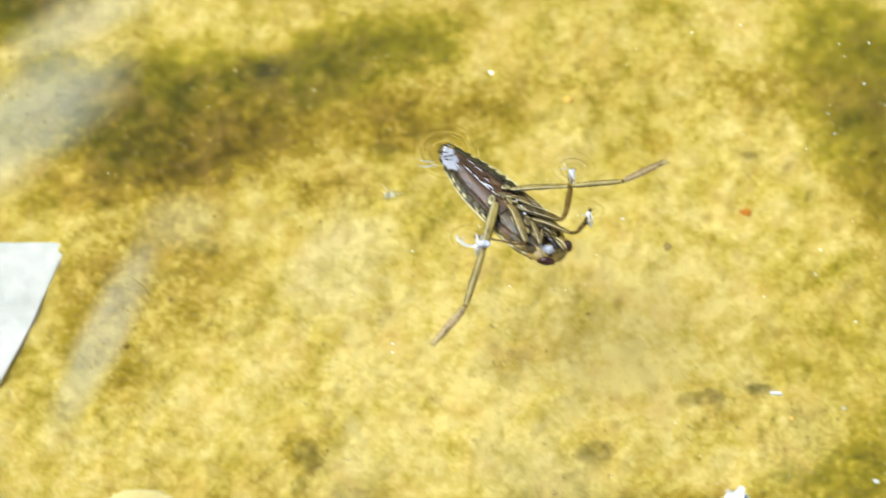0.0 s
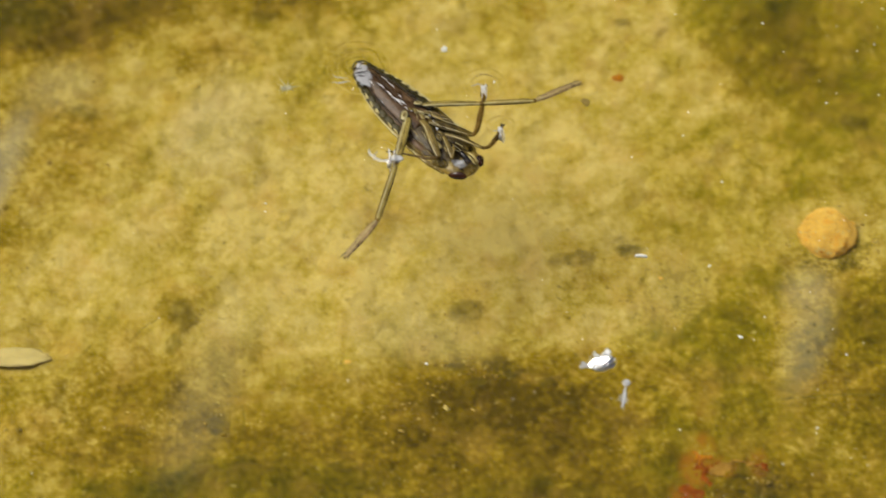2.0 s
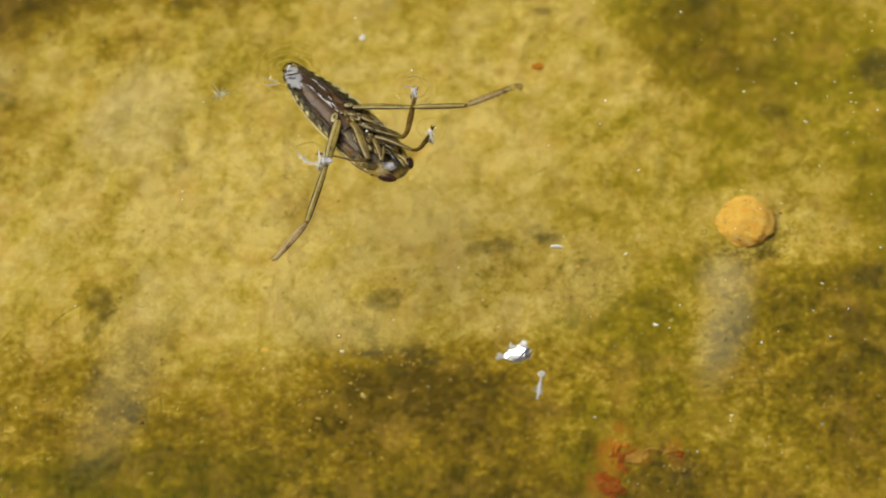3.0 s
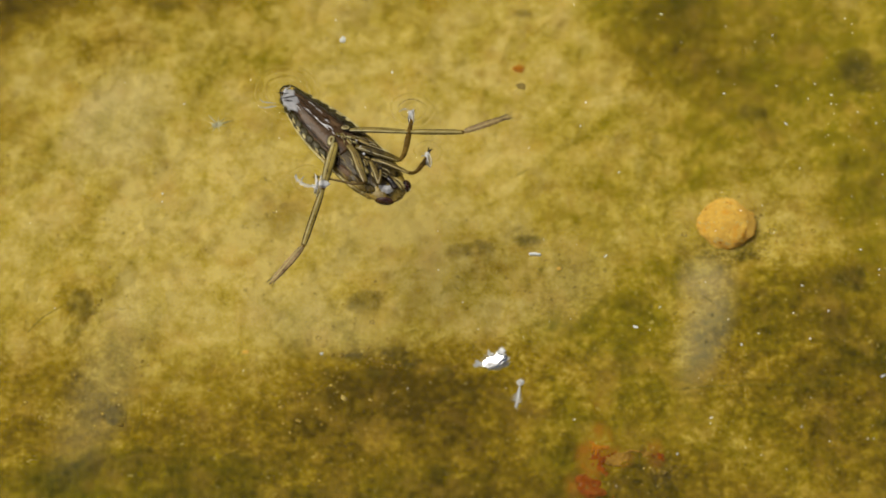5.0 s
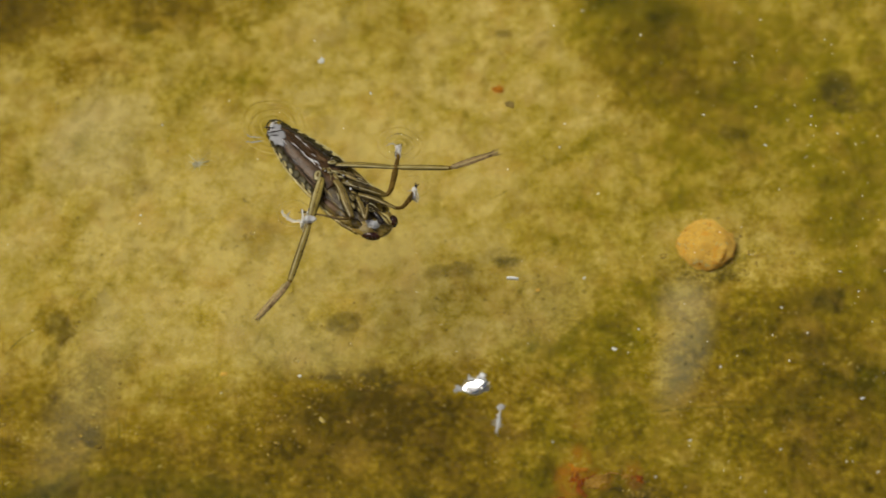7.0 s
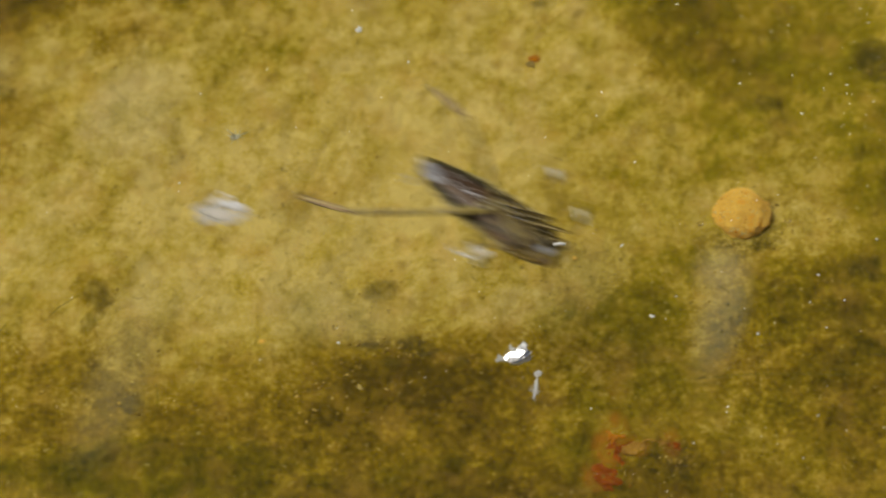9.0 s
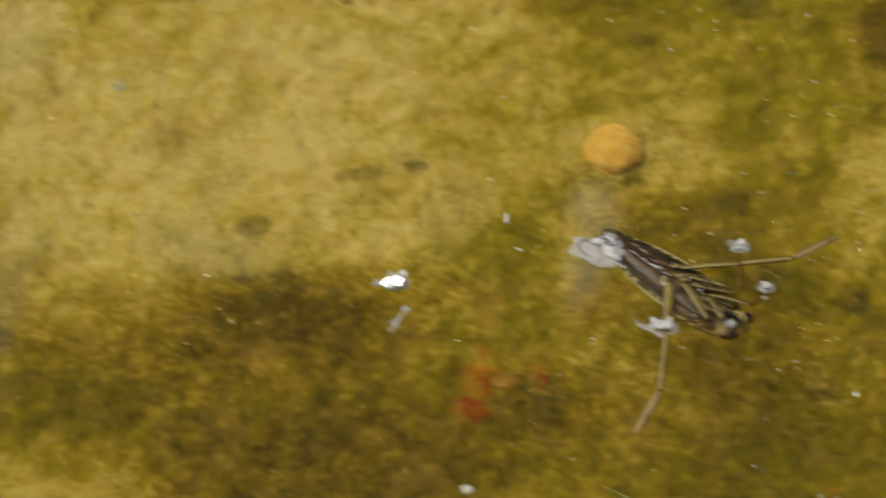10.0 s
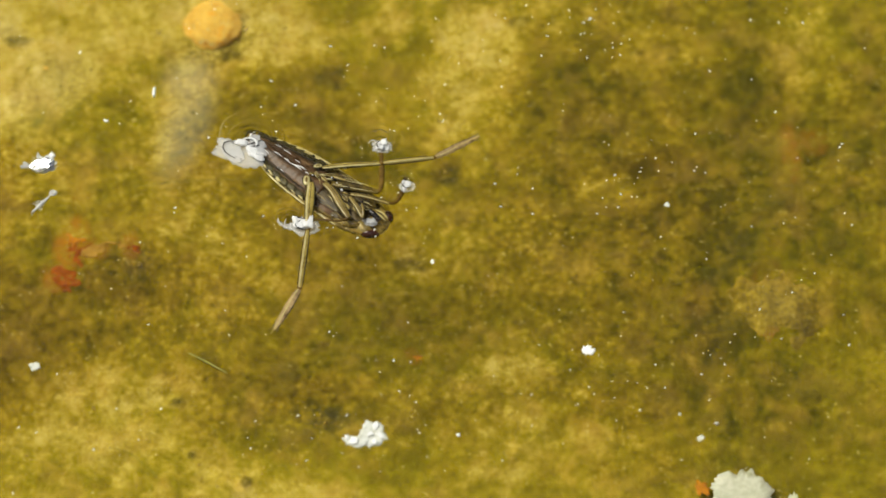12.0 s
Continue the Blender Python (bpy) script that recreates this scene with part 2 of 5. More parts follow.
TANLEAF = speckled("tan_rotting_leaf", (0.2, 0.1, 0.008), (0.4, 0.23, 0.035), 900.0, 0.9, (0.16, 0.09, 0.008), 0.6, 0.0002, 1.0, Specular_IOR_Level=0.1)
PALELEAF = speckled("bleached_leaf", (0.42, 0.33, 0.1), (0.54, 0.44, 0.16), 400.0, 0.8, None, 0.4, 0.0002)
TWIG = speckled("black_wet_twig", (0.02, 0.02, 0.004), (0.1, 0.085, 0.012), 700.0, 0.9, None, 0.8, 0.0002)
SLAB = speckled("reflection_white", (0.36, 0.35, 0.3), (0.52, 0.5, 0.45), 160.0, 0.9, None, 0.5, 0.0003)
REED = speckled("olive_reed", (0.17, 0.17, 0.015), (0.3, 0.28, 0.04), 500.0, 0.6)
SKIN = speckled("grey_shed_skin", (0.42, 0.39, 0.22), (0.7, 0.66, 0.44), 1500.0, 0.7, None, 0.3, 0.0001, 1.0, Specular_IOR_Level=0.1)
GREEN = speckled("green_filament", (0.08, 0.08, 0.008), (0.17, 0.15, 0.02), 500.0, 0.8, None, 0.2, 0.0001, 1.0, Specular_IOR_Level=0.1)


# ---------------------------------------------------------------- mesh helpers
def mesh_of(name, verts, faces, material, smooth=True):
    me = bpy.data.meshes.new(name)
    me.from_pydata([tuple(v) for v in verts], [], faces)
    me.materials.append(material)
    if smooth:
        me.polygons.foreach_set("use_smooth", [True] * len(me.polygons))
    me.update()
    return me


def part(name, geo, material, parent=None, label="", place=None):
    """One mesh object from (verts, faces), under its thing."""
    ob = new(name, mesh_of(name, geo[0], geo[1], material))
    if parent:
        ob.parent = parent
    if place is not None:
        ob.matrix_basis = place
    if label:
        ob["label"] = label
    return ob


def join(*geos):
    verts, faces = [], []
    for v, f in geos:
        k = len(verts)
        verts += list(v)
        faces += [tuple(i + k for i in face) for face in f]
    return verts, faces


def rings(loops):
    """A closed skin over a row of equal vertex loops."""
    n, verts, faces = len(loops[0]), [], []
    for loop in loops:
        verts += loop
    for k in range(len(loops) - 1):
        for i in range(n):
            a, b = k * n + i, k * n + (i + 1) % n
            faces.append((a, b, b + n, a + n))
    for base, order in ((0, -1), ((len(loops) - 1) * n, 1)):
        mid = sum((Vector(v) for v in verts[base:base + n]), Vector()) / n
        verts.append(mid)
        c = len(verts) - 1
        for i in range(n):
            a, b = base + i, base + (i + 1) % n
            faces.append((a, b, c) if order > 0 else (b, a, c))
    return verts, faces


def limb(points, radii, sides=10, flat=1.0, wobble=0.0):
    """A tapered tube along points (mm); flat squeezes it across its width in z."""
    pts = [Vector(p) * MM for p in points]
    dense, rad = [], []
    for i in range(len(pts) - 1):
        p0, p1, p2, p3 = pts[max(i - 1, 0)], pts[i], pts[i + 1], pts[min(i + 2, len(pts) - 1)]
        for k in range(5):
            s = k / 5
            dense.append(0.5 * (2 * p1 + (p2 - p0) * s + (2 * p0 - 5 * p1 + 4 * p2 - p3) * s * s
                                + (3 * p1 - p0 - 3 * p2 + p3) * s ** 3))
            rad.append(radii[i] + (radii[i + 1] - radii[i]) * s)
    dense.append(pts[-1])
    rad.append(radii[-1])
    loops = []
    for i, p in enumerate(dense):
        way = (dense[min(i + 1, len(dense) - 1)] - dense[max(i - 1, 0)]).normalized()
        side = way.cross(Vector((0, 0, 1)))
        side = side.normalized() if side.length > 1e-6 else Vector((1, 0, 0))
        up = side.cross(way)
        r = rad[i] * MM
        loop = []
        for k in range(sides):
            a = 2 * math.pi * k / sides
            w = 1 + wobble * noise.noise(Vector((k * 1.7, i * 0.6, radii[0] * 9)))
            loop.append(p + side * (math.cos(a) * r * w) + up * (math.sin(a) * r * w * flat))
        loops.append(loop)
    return rings(loops)


def lump(rx, ry, rz, rough=0.25, seed=0.0, freq=1.3, level=3):
    """An uneven rounded body with half-axes in mm."""
    bm = bmesh.new()
    bmesh.ops.create_icosphere(bm, subdivisions=level, radius=1.0)
    verts = []
    for v in bm.verts:
        c = v.co.normalized()
        q = c * freq + Vector((seed, seed * 1.7, -seed))
        k = 1 + rough * (noise.noise(q) + 0.5 * noise.noise(q * 2.3) + 0.3 * noise.noise(q * 5.1))
        verts.append(Vector((c.x * rx * k, c.y * ry * k, c.z * rz * k)) * MM)
    faces = [tuple(v.index for v in f.verts) for f in bm.faces]
    bm.free()
    return verts, faces


def scrap(size_x, size_y, thick, ragged=0.35, seed=0.0, curl=0.1, rim=26, lobes=2.0):
    """A thin torn flake with a ragged rim, real thickness and some curl."""
    outline = []
    for i in range(rim):
        a = 2 * math.pi * i / rim
        q = Vector((math.cos(a) * lobes * 0.5, math.sin(a) * lobes * 0.5, seed))
        r = 1 + ragged * (noise.noise(q) * 1.3 + 0.7 * noise.noise(q * 3.1) + 0.4 * noise.noise(q * 7.3))
        outline.append((math.cos(a) * r, math.sin(a) * r))
    verts, faces = [], []
    steps = (0.0, 0.35, 0.7, 1.0)
    for side in (1, -1):
        base = len(verts)
        for s in steps:
            for x, y in outline:
                px, py = x * s, y * s
                lift = curl * (px * px - 0.6 * py * px + 0.5 * noise.noise(Vector((px * 2, py * 2, seed + 4))))
                t = thick * (0.5 if s < 1 else 0.22)
                verts.append(Vector((px * size_x, py * size_y, lift * size_x + side * t)) * MM)
        for k in range(len(steps) - 1):
            for i in range(rim):
                a, b = base + k * rim + i, base + k * rim + (i + 1) % rim
                quad = (a, a + rim, b + rim, b)
                if k == 0:
                    quad = (a, a + rim, b + rim)
                faces.append(quad if side > 0 else quad[::-1])
    n = rim * len(steps)
    last = rim * (len(steps) - 1)
    for i in range(rim):
        j = (i + 1) % rim
        faces.append((last + i, n + last + i, n + last + j, last + j))
    return verts, faces


def torus(radius, width, height, around=64):
    """A flat-bottomed ring whose top swells smoothly, like the crest of a small ripple (mm)."""
    profile = [(k / 5, 0.5 * (1 + math.cos(math.pi * k / 5))) for k in range(-5, 6)] + [(0.5, -0.01), (0.0, -0.02), (-0.5, -0.01)]
    n = len(profile)
    verts, faces = [], []
    for i in range(around):
        a = 2 * math.pi * i / around
        w = 1 + 0.05 * math.sin(2 * a + radius) + 0.03 * math.sin(5 * a + 2 * radius)
        for across, up in profile:
            r = radius * w + width * across
            verts.append(Vector((r * math.cos(a), r * math.sin(a), height * up)) * MM)
    for i in range(around):
        for k in range(n):
            a, b = i * n + k, i * n + (k + 1) % n
            c, d = ((i + 1) % around) * n + (k + 1) % n, ((i + 1) % around) * n + k
            faces.append((a, d, c, b))
    return verts, faces


def moved(geo, m):
    return [m @ Vector(v) for v in geo[0]], geo[1]


def hairs(count, spot, way, length, width, seed):
    """Fine tapering bristles: spot(k) and way(k) give root and direction in mm."""
    rnd = random.Random(seed)
    verts, faces = [], []
    for k in range(count):
        s = k / max(count - 1, 1)
        p, d = Vector(spot(s)), Vector(way(s)).normalized()
        d = (d + Vector((rnd.uniform(-.2, .2), rnd.uniform(-.2, .2), rnd.uniform(-.15, .15)))).normalized()
        side = d.cross(Vector((0, 0, 1))).normalized() * width
        up = Vector((0, 0, width))
        tip = p + d * length * rnd.uniform(0.6, 1.1)
        n = len(verts)
        verts += [(p + side) * MM, (p - side * 0.5 + up) * MM, (p - side * 0.5 - up) * MM, tip * MM]
        faces += [(n, n + 1, n + 3), (n + 1, n + 2, n + 3), (n + 2, n, n + 3), (n, n + 2, n + 1)]
    return verts, faces


# ---------------------------------------------------------------- the pond
def lattice(x, y, seed):
    """Smooth noise on arrays, about -1 to 1."""
    xi, yi = np.floor(x).astype(np.int64), np.floor(y).astype(np.int64)
    fx, fy = x - xi, y - yi
    fx, fy = fx * fx * (3 - 2 * fx), fy * fy * (3 - 2 * fy)

    def h(a, b):
        k = (a * 374761393 + b * 668265263 + seed * 974634777) & 0x7FFFFFFF
        k = ((k ^ (k >> 13)) * 1274126177) & 0x7FFFFFFF
        return ((k ^ (k >> 16)) & 0xFFFF) / 32767.5 - 1.0

    return ((h(xi, yi) * (1 - fx) + h(xi + 1, yi) * fx) * (1 - fy)
            + (h(xi, yi + 1) * (1 - fx) + h(xi + 1, yi + 1) * fx) * fy)


def fractal(x, y, size, octaves, seed):
    """Layered noise whose coarsest features are size mm wide."""
    total, amp = np.zeros_like(x), 1.0
    for k in range(octaves):
        total += amp * lattice(x / size * 2 ** k + 17.3 * k, y / size * 2 ** k - 9.1 * k, seed + k)
        amp *= 0.55
    return total


def tufts(x, y, spots, wobble):
    """Like blots, but with a crisp torn rim."""
    field = np.zeros_like(x)
    for cx, cy, rx, ry, turn, strength in spots:
        c, s = math.cos(radians(turn)), math.sin(radians(turn))
        dx, dy = x - cx, y - cy
        r = np.sqrt(((dx * c + dy * s) / rx) ** 2 + ((dy * c - dx * s) / ry) ** 2) + wobble
        field = np.maximum(field, strength * np.clip((1.25 - r) / 0.55, 0.0, 1.0))
    return field


def blots(x, y, spots, wobble):
    """A field that rises to each spot's strength in a soft, ragged, turned ellipse (mm, mm, half-axes, degrees, strength)."""
    field = np.zeros_like(x)
    for cx, cy, rx, ry, turn, strength in spots:
        c, s = math.cos(radians(turn)), math.sin(radians(turn))
        dx, dy = x - cx, y - cy
        r = np.sqrt(((dx * c + dy * s) / rx) ** 2 + ((dy * c - dx * s) / ry) ** 2) + wobble
        field = np.maximum(field, strength * (lambda k: k * k * (3 - 2 * k))(np.clip((1.75 - r) / 1.35, 0.0, 1.0)))
    return field


def thickness(x, y):
    """How far the bed's tone is shifted darker (+) or paler (-): broad soft patches (mm, mm, radius, amount)."""
    field = np.zeros_like(x)
    for patches in (TONE_WEST, TONE_MIDDLE, TONE_EAST, TONE_FAR_EAST, TONE_BROAD):
        for cx, cy, r, amount in patches:
            field += amount * np.exp(-((x - cx) ** 2 + (y - cy) ** 2) / (r * r))
    return field


TONE_WEST = [
    (-48.7, -2.1, 6.5, 0.11), (-48.7, 25.9, 6.5, -0.02), (-38.7, 17.9, 6.5, 0.02), (-34.7, 23.9, 6.5, 0.11), (-30.7, -12.1, 6.5, -0.03), (-30.7, 37.9, 6.5, -0.03),
    (-26.7, 9.9, 6.5, -0.02), (-24.7, 7.9, 6.5, -0.05), (-18.7, 41.9, 6.5, 0.07), (-16.7, -4.1, 6.5, 0.06), (-14.7, -6.1, 6.5, 0.03), (-10.7, 25.9, 6.5, -0.03),
    (-2.7, 9.9, 6.5, -0.08), (-0.7, 9.9, 6.5, -0.04),
]
TONE_MIDDLE = [
    (-0.7, 41.9, 6.5, 0.03), (-0.7, 43.9, 6.5, 0.05), (3.3, -12.1, 6.5, 0.06), (5.3, 31.9, 6.5, 0.10), (7.3, -2.1, 6.5, -0.11), (9.3, -4.1, 6.5, -0.07),
    (9.3, 45.9, 6.5, -0.07), (11.3, -30.1, 6.5, 0.05), (11.3, 21.9, 6.5, 0.04), (13.3, -28.1, 6.5, 0.12), (15.3, 9.9, 6.5, 0.07), (17.3, -12.1, 6.5, 0.09),
    (17.3, 3.9, 6.5, 0.06), (17.3, 35.9, 6.5, -0.06),
]
TONE_EAST = [
    (21.3, 43.9, 6.5, 0.12), (21.3, 45.9, 6.5, 0.12), (23.3, -4.1, 6.5, -0.05), (25.3, 29.9, 6.5, 0.03), (27.3, 33.9, 6.5, 0.05), (27.3, 35.9, 6.5, 0.08),
    (29.3, -8.1, 6.5, 0.07), (31.3, -28.1, 6.5, 0.15), (31.3, -8.1, 6.5, 0.05), (33.3, -2.1, 6.5, 0.12), (33.3, 1.9, 6.5, 0.07), (33.3, 3.9, 6.5, 0.09),
    (37.3, -26.1, 6.5, 0.03), (37.3, 25.9, 6.5, -0.03),
]
TONE_BROAD = [
    (62.0, 12.0, 20.0, 0.07), (68.0, -14.0, 20.0, 0.09), (37.0, 3.0, 8.0, 0.06), (37.0, -8.0, 8.0, 0.06), (56.0, -2.0, 12.0, 0.05),
]
TONE_FAR_EAST = [
    (31.0, 3.5, 6.0, -0.03), (35.0, -4.5, 6.0, 0.03), (-14.0, -2.0, 6.0, 0.07), (-6.0, 0.0, 5.0, 0.05),
    (60.0, 22.0, 10.0, 0.09), (61.0, 2.0, 9.0, 0.07), (62.0, -14.0, 9.0, 0.07), (28.0, -20.0, 7.0, 0.07), (38.0, -20.5, 7.0, 0.06), (35.0, -11.0, 8.0, 0.03), (16.0, -6.0, 6.0, 0.07), (16.0, -13.0, 5.0, 0.07),
    (39.3, -16.1, 6.5, -0.08), (41.3, 13.9, 6.5, -0.21), (45.3, 1.9, 6.5, -0.03), (47.3, 1.9, 6.5, -0.04), (47.3, 3.9, 6.5, -0.07), (53.3, -34.1, 6.5, 0.03),
    (53.3, -14.1, 6.5, 0.04), (59.3, -34.1, 6.5, 0.08), (59.3, -12.1, 6.5, 0.05), (59.3, 11.9, 6.5, 0.09), (63.3, -32.1, 6.5, 0.05), (67.3, -22.1, 6.5, 0.07),
    (69.3, -22.1, 6.5, 0.03), (77.3, -6.1, 6.5, 0.03), (25.6, -14.0, 6.0, -0.05), (39.8, -14.3, 5.0, -0.05), (27.0, -32.3, 6.0, 0.06), (12.5, -25.0, 5.0, 0.07), (38.4, -27.4, 4.5, 0.07), (27.0, -7.5, 5.0, -0.11), (36.0, -10.5, 5.0, -0.1), (32.0, -1.0, 5.0, -0.06), (8.5, -6.0, 5.0, -0.1), (34.0, -19.0, 6.0, 0.05), (17.0, -19.0, 6.0, 0.06),
]
BROWN_WEST = [
    (-45.46, 23.74, 6.7, 7.5, 0, 0.42), (-45.26, 17.97, 3.0, 7.2, -25, 0.35), (-42.91, 39.84, 11.2, 4.9, 16, 0.8), (-33.48, -7.73, 11.0, 8.7, 0, 0.5),
    (-31.79, 5.68, 1.8, 2.5, 0, 0.55), (-30.36, 35.14, 2.9, 3.7, 0, 0.35), (-25.96, 42.90, 10.6, 3.7, 10, 0.45), (-21.89, -7.73, 5.3, 4.3, -13, 0.55),
    (-18.43, -13.26, 8.1, 4.4, 0, 0.6), (-15.01, 16.91, 3.5, 3.0, -66, 0.45), (-10.63, 17.85, 2.7, 5.2, -48, 0.4), (-7.07, -12.74, 23.0, 10.6, -4, 0.65),
    (-6.97, 6.54, 2.0, 1.9, -13, 0.55), (-1.35, -4.62, 12.5, 4.7, -10, 0.95), (-0.23, -20.73, 18.2, 8.7, 0, 0.8), (1.64, -12.73, 9.6, 3.7, 0, 0.55),
]
BROWN_MIDDLE = [
    (2.99, 11.07, 2.9, 2.2, 0, 0.4), (5.46, -1.47, 8.2, 2.8, -8, 0.7), (5.49, -9.63, 9.1, 6.9, 0, 0.6), (11.98, 46.85, 7.2, 3.7, 0, 0.3),
    (18.83, -15.25, 9.6, 4.4, 0, 0.65), (19.61, 35.07, 5.6, 5.6, -66, 0.5), (22.17, -5.20, 14.4, 9.3, -10, 0.3), (23.42, -21.50, 11.0, 5.6, 0, 0.5),
    (24.64, -13.38, 14.4, 4.4, -7, 0.36), (26.10, -11.50, 9.6, 6.2, -7, 0.38), (27.21, -15.24, 14.4, 6.9, -7, 0.3), (30.43, -0.00, 9.1, 15.6, 0, 0.55),
    (34.14, 1.41, 5.7, 5.0, 0, 0.35), (35.14, -8.09, 8.6, 8.1, 0, 0.6), (50.06, 27.94, 4.3, 5.0, 0, 0.8),
]
GREEN_WEST = [
    (-58.43, 56.72, 5.4, 3.7, 19, 1), (-55.07, 47.06, 2.9, 5.6, 0, 0.4), (-47.39, 40.49, 5.0, 4.2, 25, 0.95), (-46.52, 45.08, 10.7, 4.3, 18, 0.9),
    (-36.56, 46.67, 13.3, 4.0, 21, 0.8), (-25.62, -14.48, 15.8, 4.4, 0, 0.8), (-21.91, 31.20, 1.9, 2.5, 0, 0.25), (-20.79, -16.31, 19.1, 3.7, 0, 0.5),
    (-4.14, -15.21, 12.0, 3.1, 0, 0.6), (9.37, -9.00, 3.4, 8.0, -13, 0.6),
]
GREEN_MIDDLE = [
    (12.79, -1.47, 6.0, 6.0, -25, 0.58), (15.75, 3.61, 3.3, 3.7, 0, 0.5), (17.86, 42.90, 5.3, 12.3, 16, 0.6), (19.23, 10.02, 2.9, 3.7, 0, 0.35),
    (20.80, 33.78, 3.3, 5.6, 0, 0.5), (24.63, -10.25, 15.3, 9.4, 0, 0.42), (31.16, 29.96, 16.7, 12.5, 0, 0.3), (34.09, -7.49, 8.1, 8.1, 0, 0.45),
    (36.57, 31.46, 3.4, 3.1, -13, 0.5), (36.93, 19.07, 4.0, 6.6, -25, 0.55),
]
GREEN_EAST = [
    (21.94, -20.25, 16.7, 6.9, 0, 0.45), (25.60, -9.62, 8.7, 4.3, -13, 0.30), (28.35, -31.46, 20.1, 7.5, 0, 0.28), (29.37, 4.77, 5.3, 5.6, -13, 0.60),
    (29.87, -10.79, 11.1, 8.0, -13, 0.21), (34.19, 9.14, 4.1, 7.5, -37, 0.52), (34.75, -10.51, 9.8, 5.5, -19, 0.39), (35.56, -31.46, 10.5, 6.9, 0, 0.53),
    (35.60, -35.73, 33.5, 5.0, 0, 0.34), (38.36, -1.00, 7.5, 4.2, -25, 0.60), (40.61, 10.67, 3.1, 7.5, -37, 0.43),
]
GREEN_EAST_MIDDLE = [
    (43.44, 21.93, 9.6, 9.4, 0, 0.47), (45.19, -21.56, 18.2, 8.1, 0, 0.58), (47.59, -32.68, 19.1, 5.6, 0, 0.26), (47.62, -19.06, 10.0, 3.0, -25, 0.43),
    (47.66, -3.16, 10.5, 5.6, 0, 0.52), (52.43, -27.15, 19.1, 5.0, 0, 0.30), (55.05, -4.45, 33.6, 20.6, -7, 0.39), (57.44, -10.85, 26.8, 26.2, 0, 0.43),
    (57.62, 4.63, 9.8, 7.3, -19, 0.60), (57.90, -14.02, 8.6, 4.4, 0, 0.47), (58.82, 16.65, 11.0, 11.2, 0, 0.43),
]
GREEN_FAR_EAST = [
    (59.59, -33.29, 23.0, 6.9, 0, 0.30), (62.55, -28.38, 9.6, 4.4, 0, 0.39), (62.63, -23.43, 12.4, 10.6, 0, 0.47), (67.86, 19.86, 10.5, 6.9, 0, 0.52),
    (70.04, 4.63, 12.1, 8.0, -13, 0.52), (74.10, -10.85, 11.0, 31.2, 0, 0.73), (74.43, -17.18, 12.0, 21.9, 0, 0.43), (75.89, 0.72, 12.0, 18.7, 0, 0.34),
    (77.23, -4.45, 12.0, 21.9, 0, 0.26), (78.90, 2.02, 7.7, 21.9, 0, 0.69), (79.69, -4.46, 6.7, 10.0, 0, 0.52),
]
BROWN_EAST = [
    (31.47, -4.43, 5.7, 3.7, 0, 0.5), (34.56, -27.15, 7.3, 3.7, -13, 0.55), (45.19, -28.38, 23.9, 5.0, 0, 0.35), (47.14, -18.43, 5.7, 3.7, 0, 0.3),
    (50.10, -9.57, 9.6, 3.7, 0, 0.2), (56.10, 27.93, 9.6, 3.7, 0, 0.5), (60.14, -28.38, 6.7, 3.7, 0, 0.5), (63.0, -6.0, 26.0, 24.0, 0, 0.48),
    (63.93, -3.81, 7.3, 6.8, -13, 0.7), (67.58, -18.43, 2.9, 5.6, 13, 0.7), (71.72, -28.39, 5.8, 3.1, -13, 0.5), (79.30, -17.18, 4.8, 5.0, 0, 0.5),
]
ROT_WEST = [
    (-54.37, 41.14, 2.9, 1.2, 0, 0.4), (-34.59, 49.64, 3.4, 1.5, 13, 0.5), (-28.20, -6.18, 1.0, 1.2, 0, 0.4), (-7.92, 0.36, 1.2, 0.9, 0, 0.4),
    (-4.03, 0.05, 2.4, 1.1, -13, 0.5), (7.17, 13.30, 1.5, 1.2, -25, 0.45), (17.84, -12.75, 1.9, 1.9, 0, 0.5), (24.69, 11.83, 2.9, 1.0, 0, 0.6),
    (26.92, 13.48, 1.4, 1.6, 0, 0.4),
]
ROT_EAST = [
    (34.59, -29.61, 2.9, 1.4, -16, 0.6), (35.24, 8.53, 1.4, 1.6, 0, 0.4), (37.13, 31.62, 1.7, 1.9, 0, 0.5), (42.15, -12.03, 1.5, 1.0, 37, 0.5),
    (45.19, -2.64, 1.1, 1.2, 0, 0.5), (58.99, 23.39, 4.5, 1.4, -28, 0.6), (68.03, -20.31, 1.5, 3.7, -13, 0.4), (69.67, -12.12, 2.0, 3.6, -25, 0.3),
]
# pale veils: sky reflections on the water, put into the bed's colour
PAINTED_SKY_VEILS = [
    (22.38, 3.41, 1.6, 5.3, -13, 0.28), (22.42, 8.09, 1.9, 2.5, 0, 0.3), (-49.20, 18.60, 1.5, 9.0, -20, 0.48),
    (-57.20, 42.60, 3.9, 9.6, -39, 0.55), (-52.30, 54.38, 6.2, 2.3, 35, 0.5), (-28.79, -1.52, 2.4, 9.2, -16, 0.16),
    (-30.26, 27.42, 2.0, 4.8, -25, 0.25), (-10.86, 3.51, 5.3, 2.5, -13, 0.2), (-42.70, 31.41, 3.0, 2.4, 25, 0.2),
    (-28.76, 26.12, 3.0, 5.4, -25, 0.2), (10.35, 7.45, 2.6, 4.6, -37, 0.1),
]
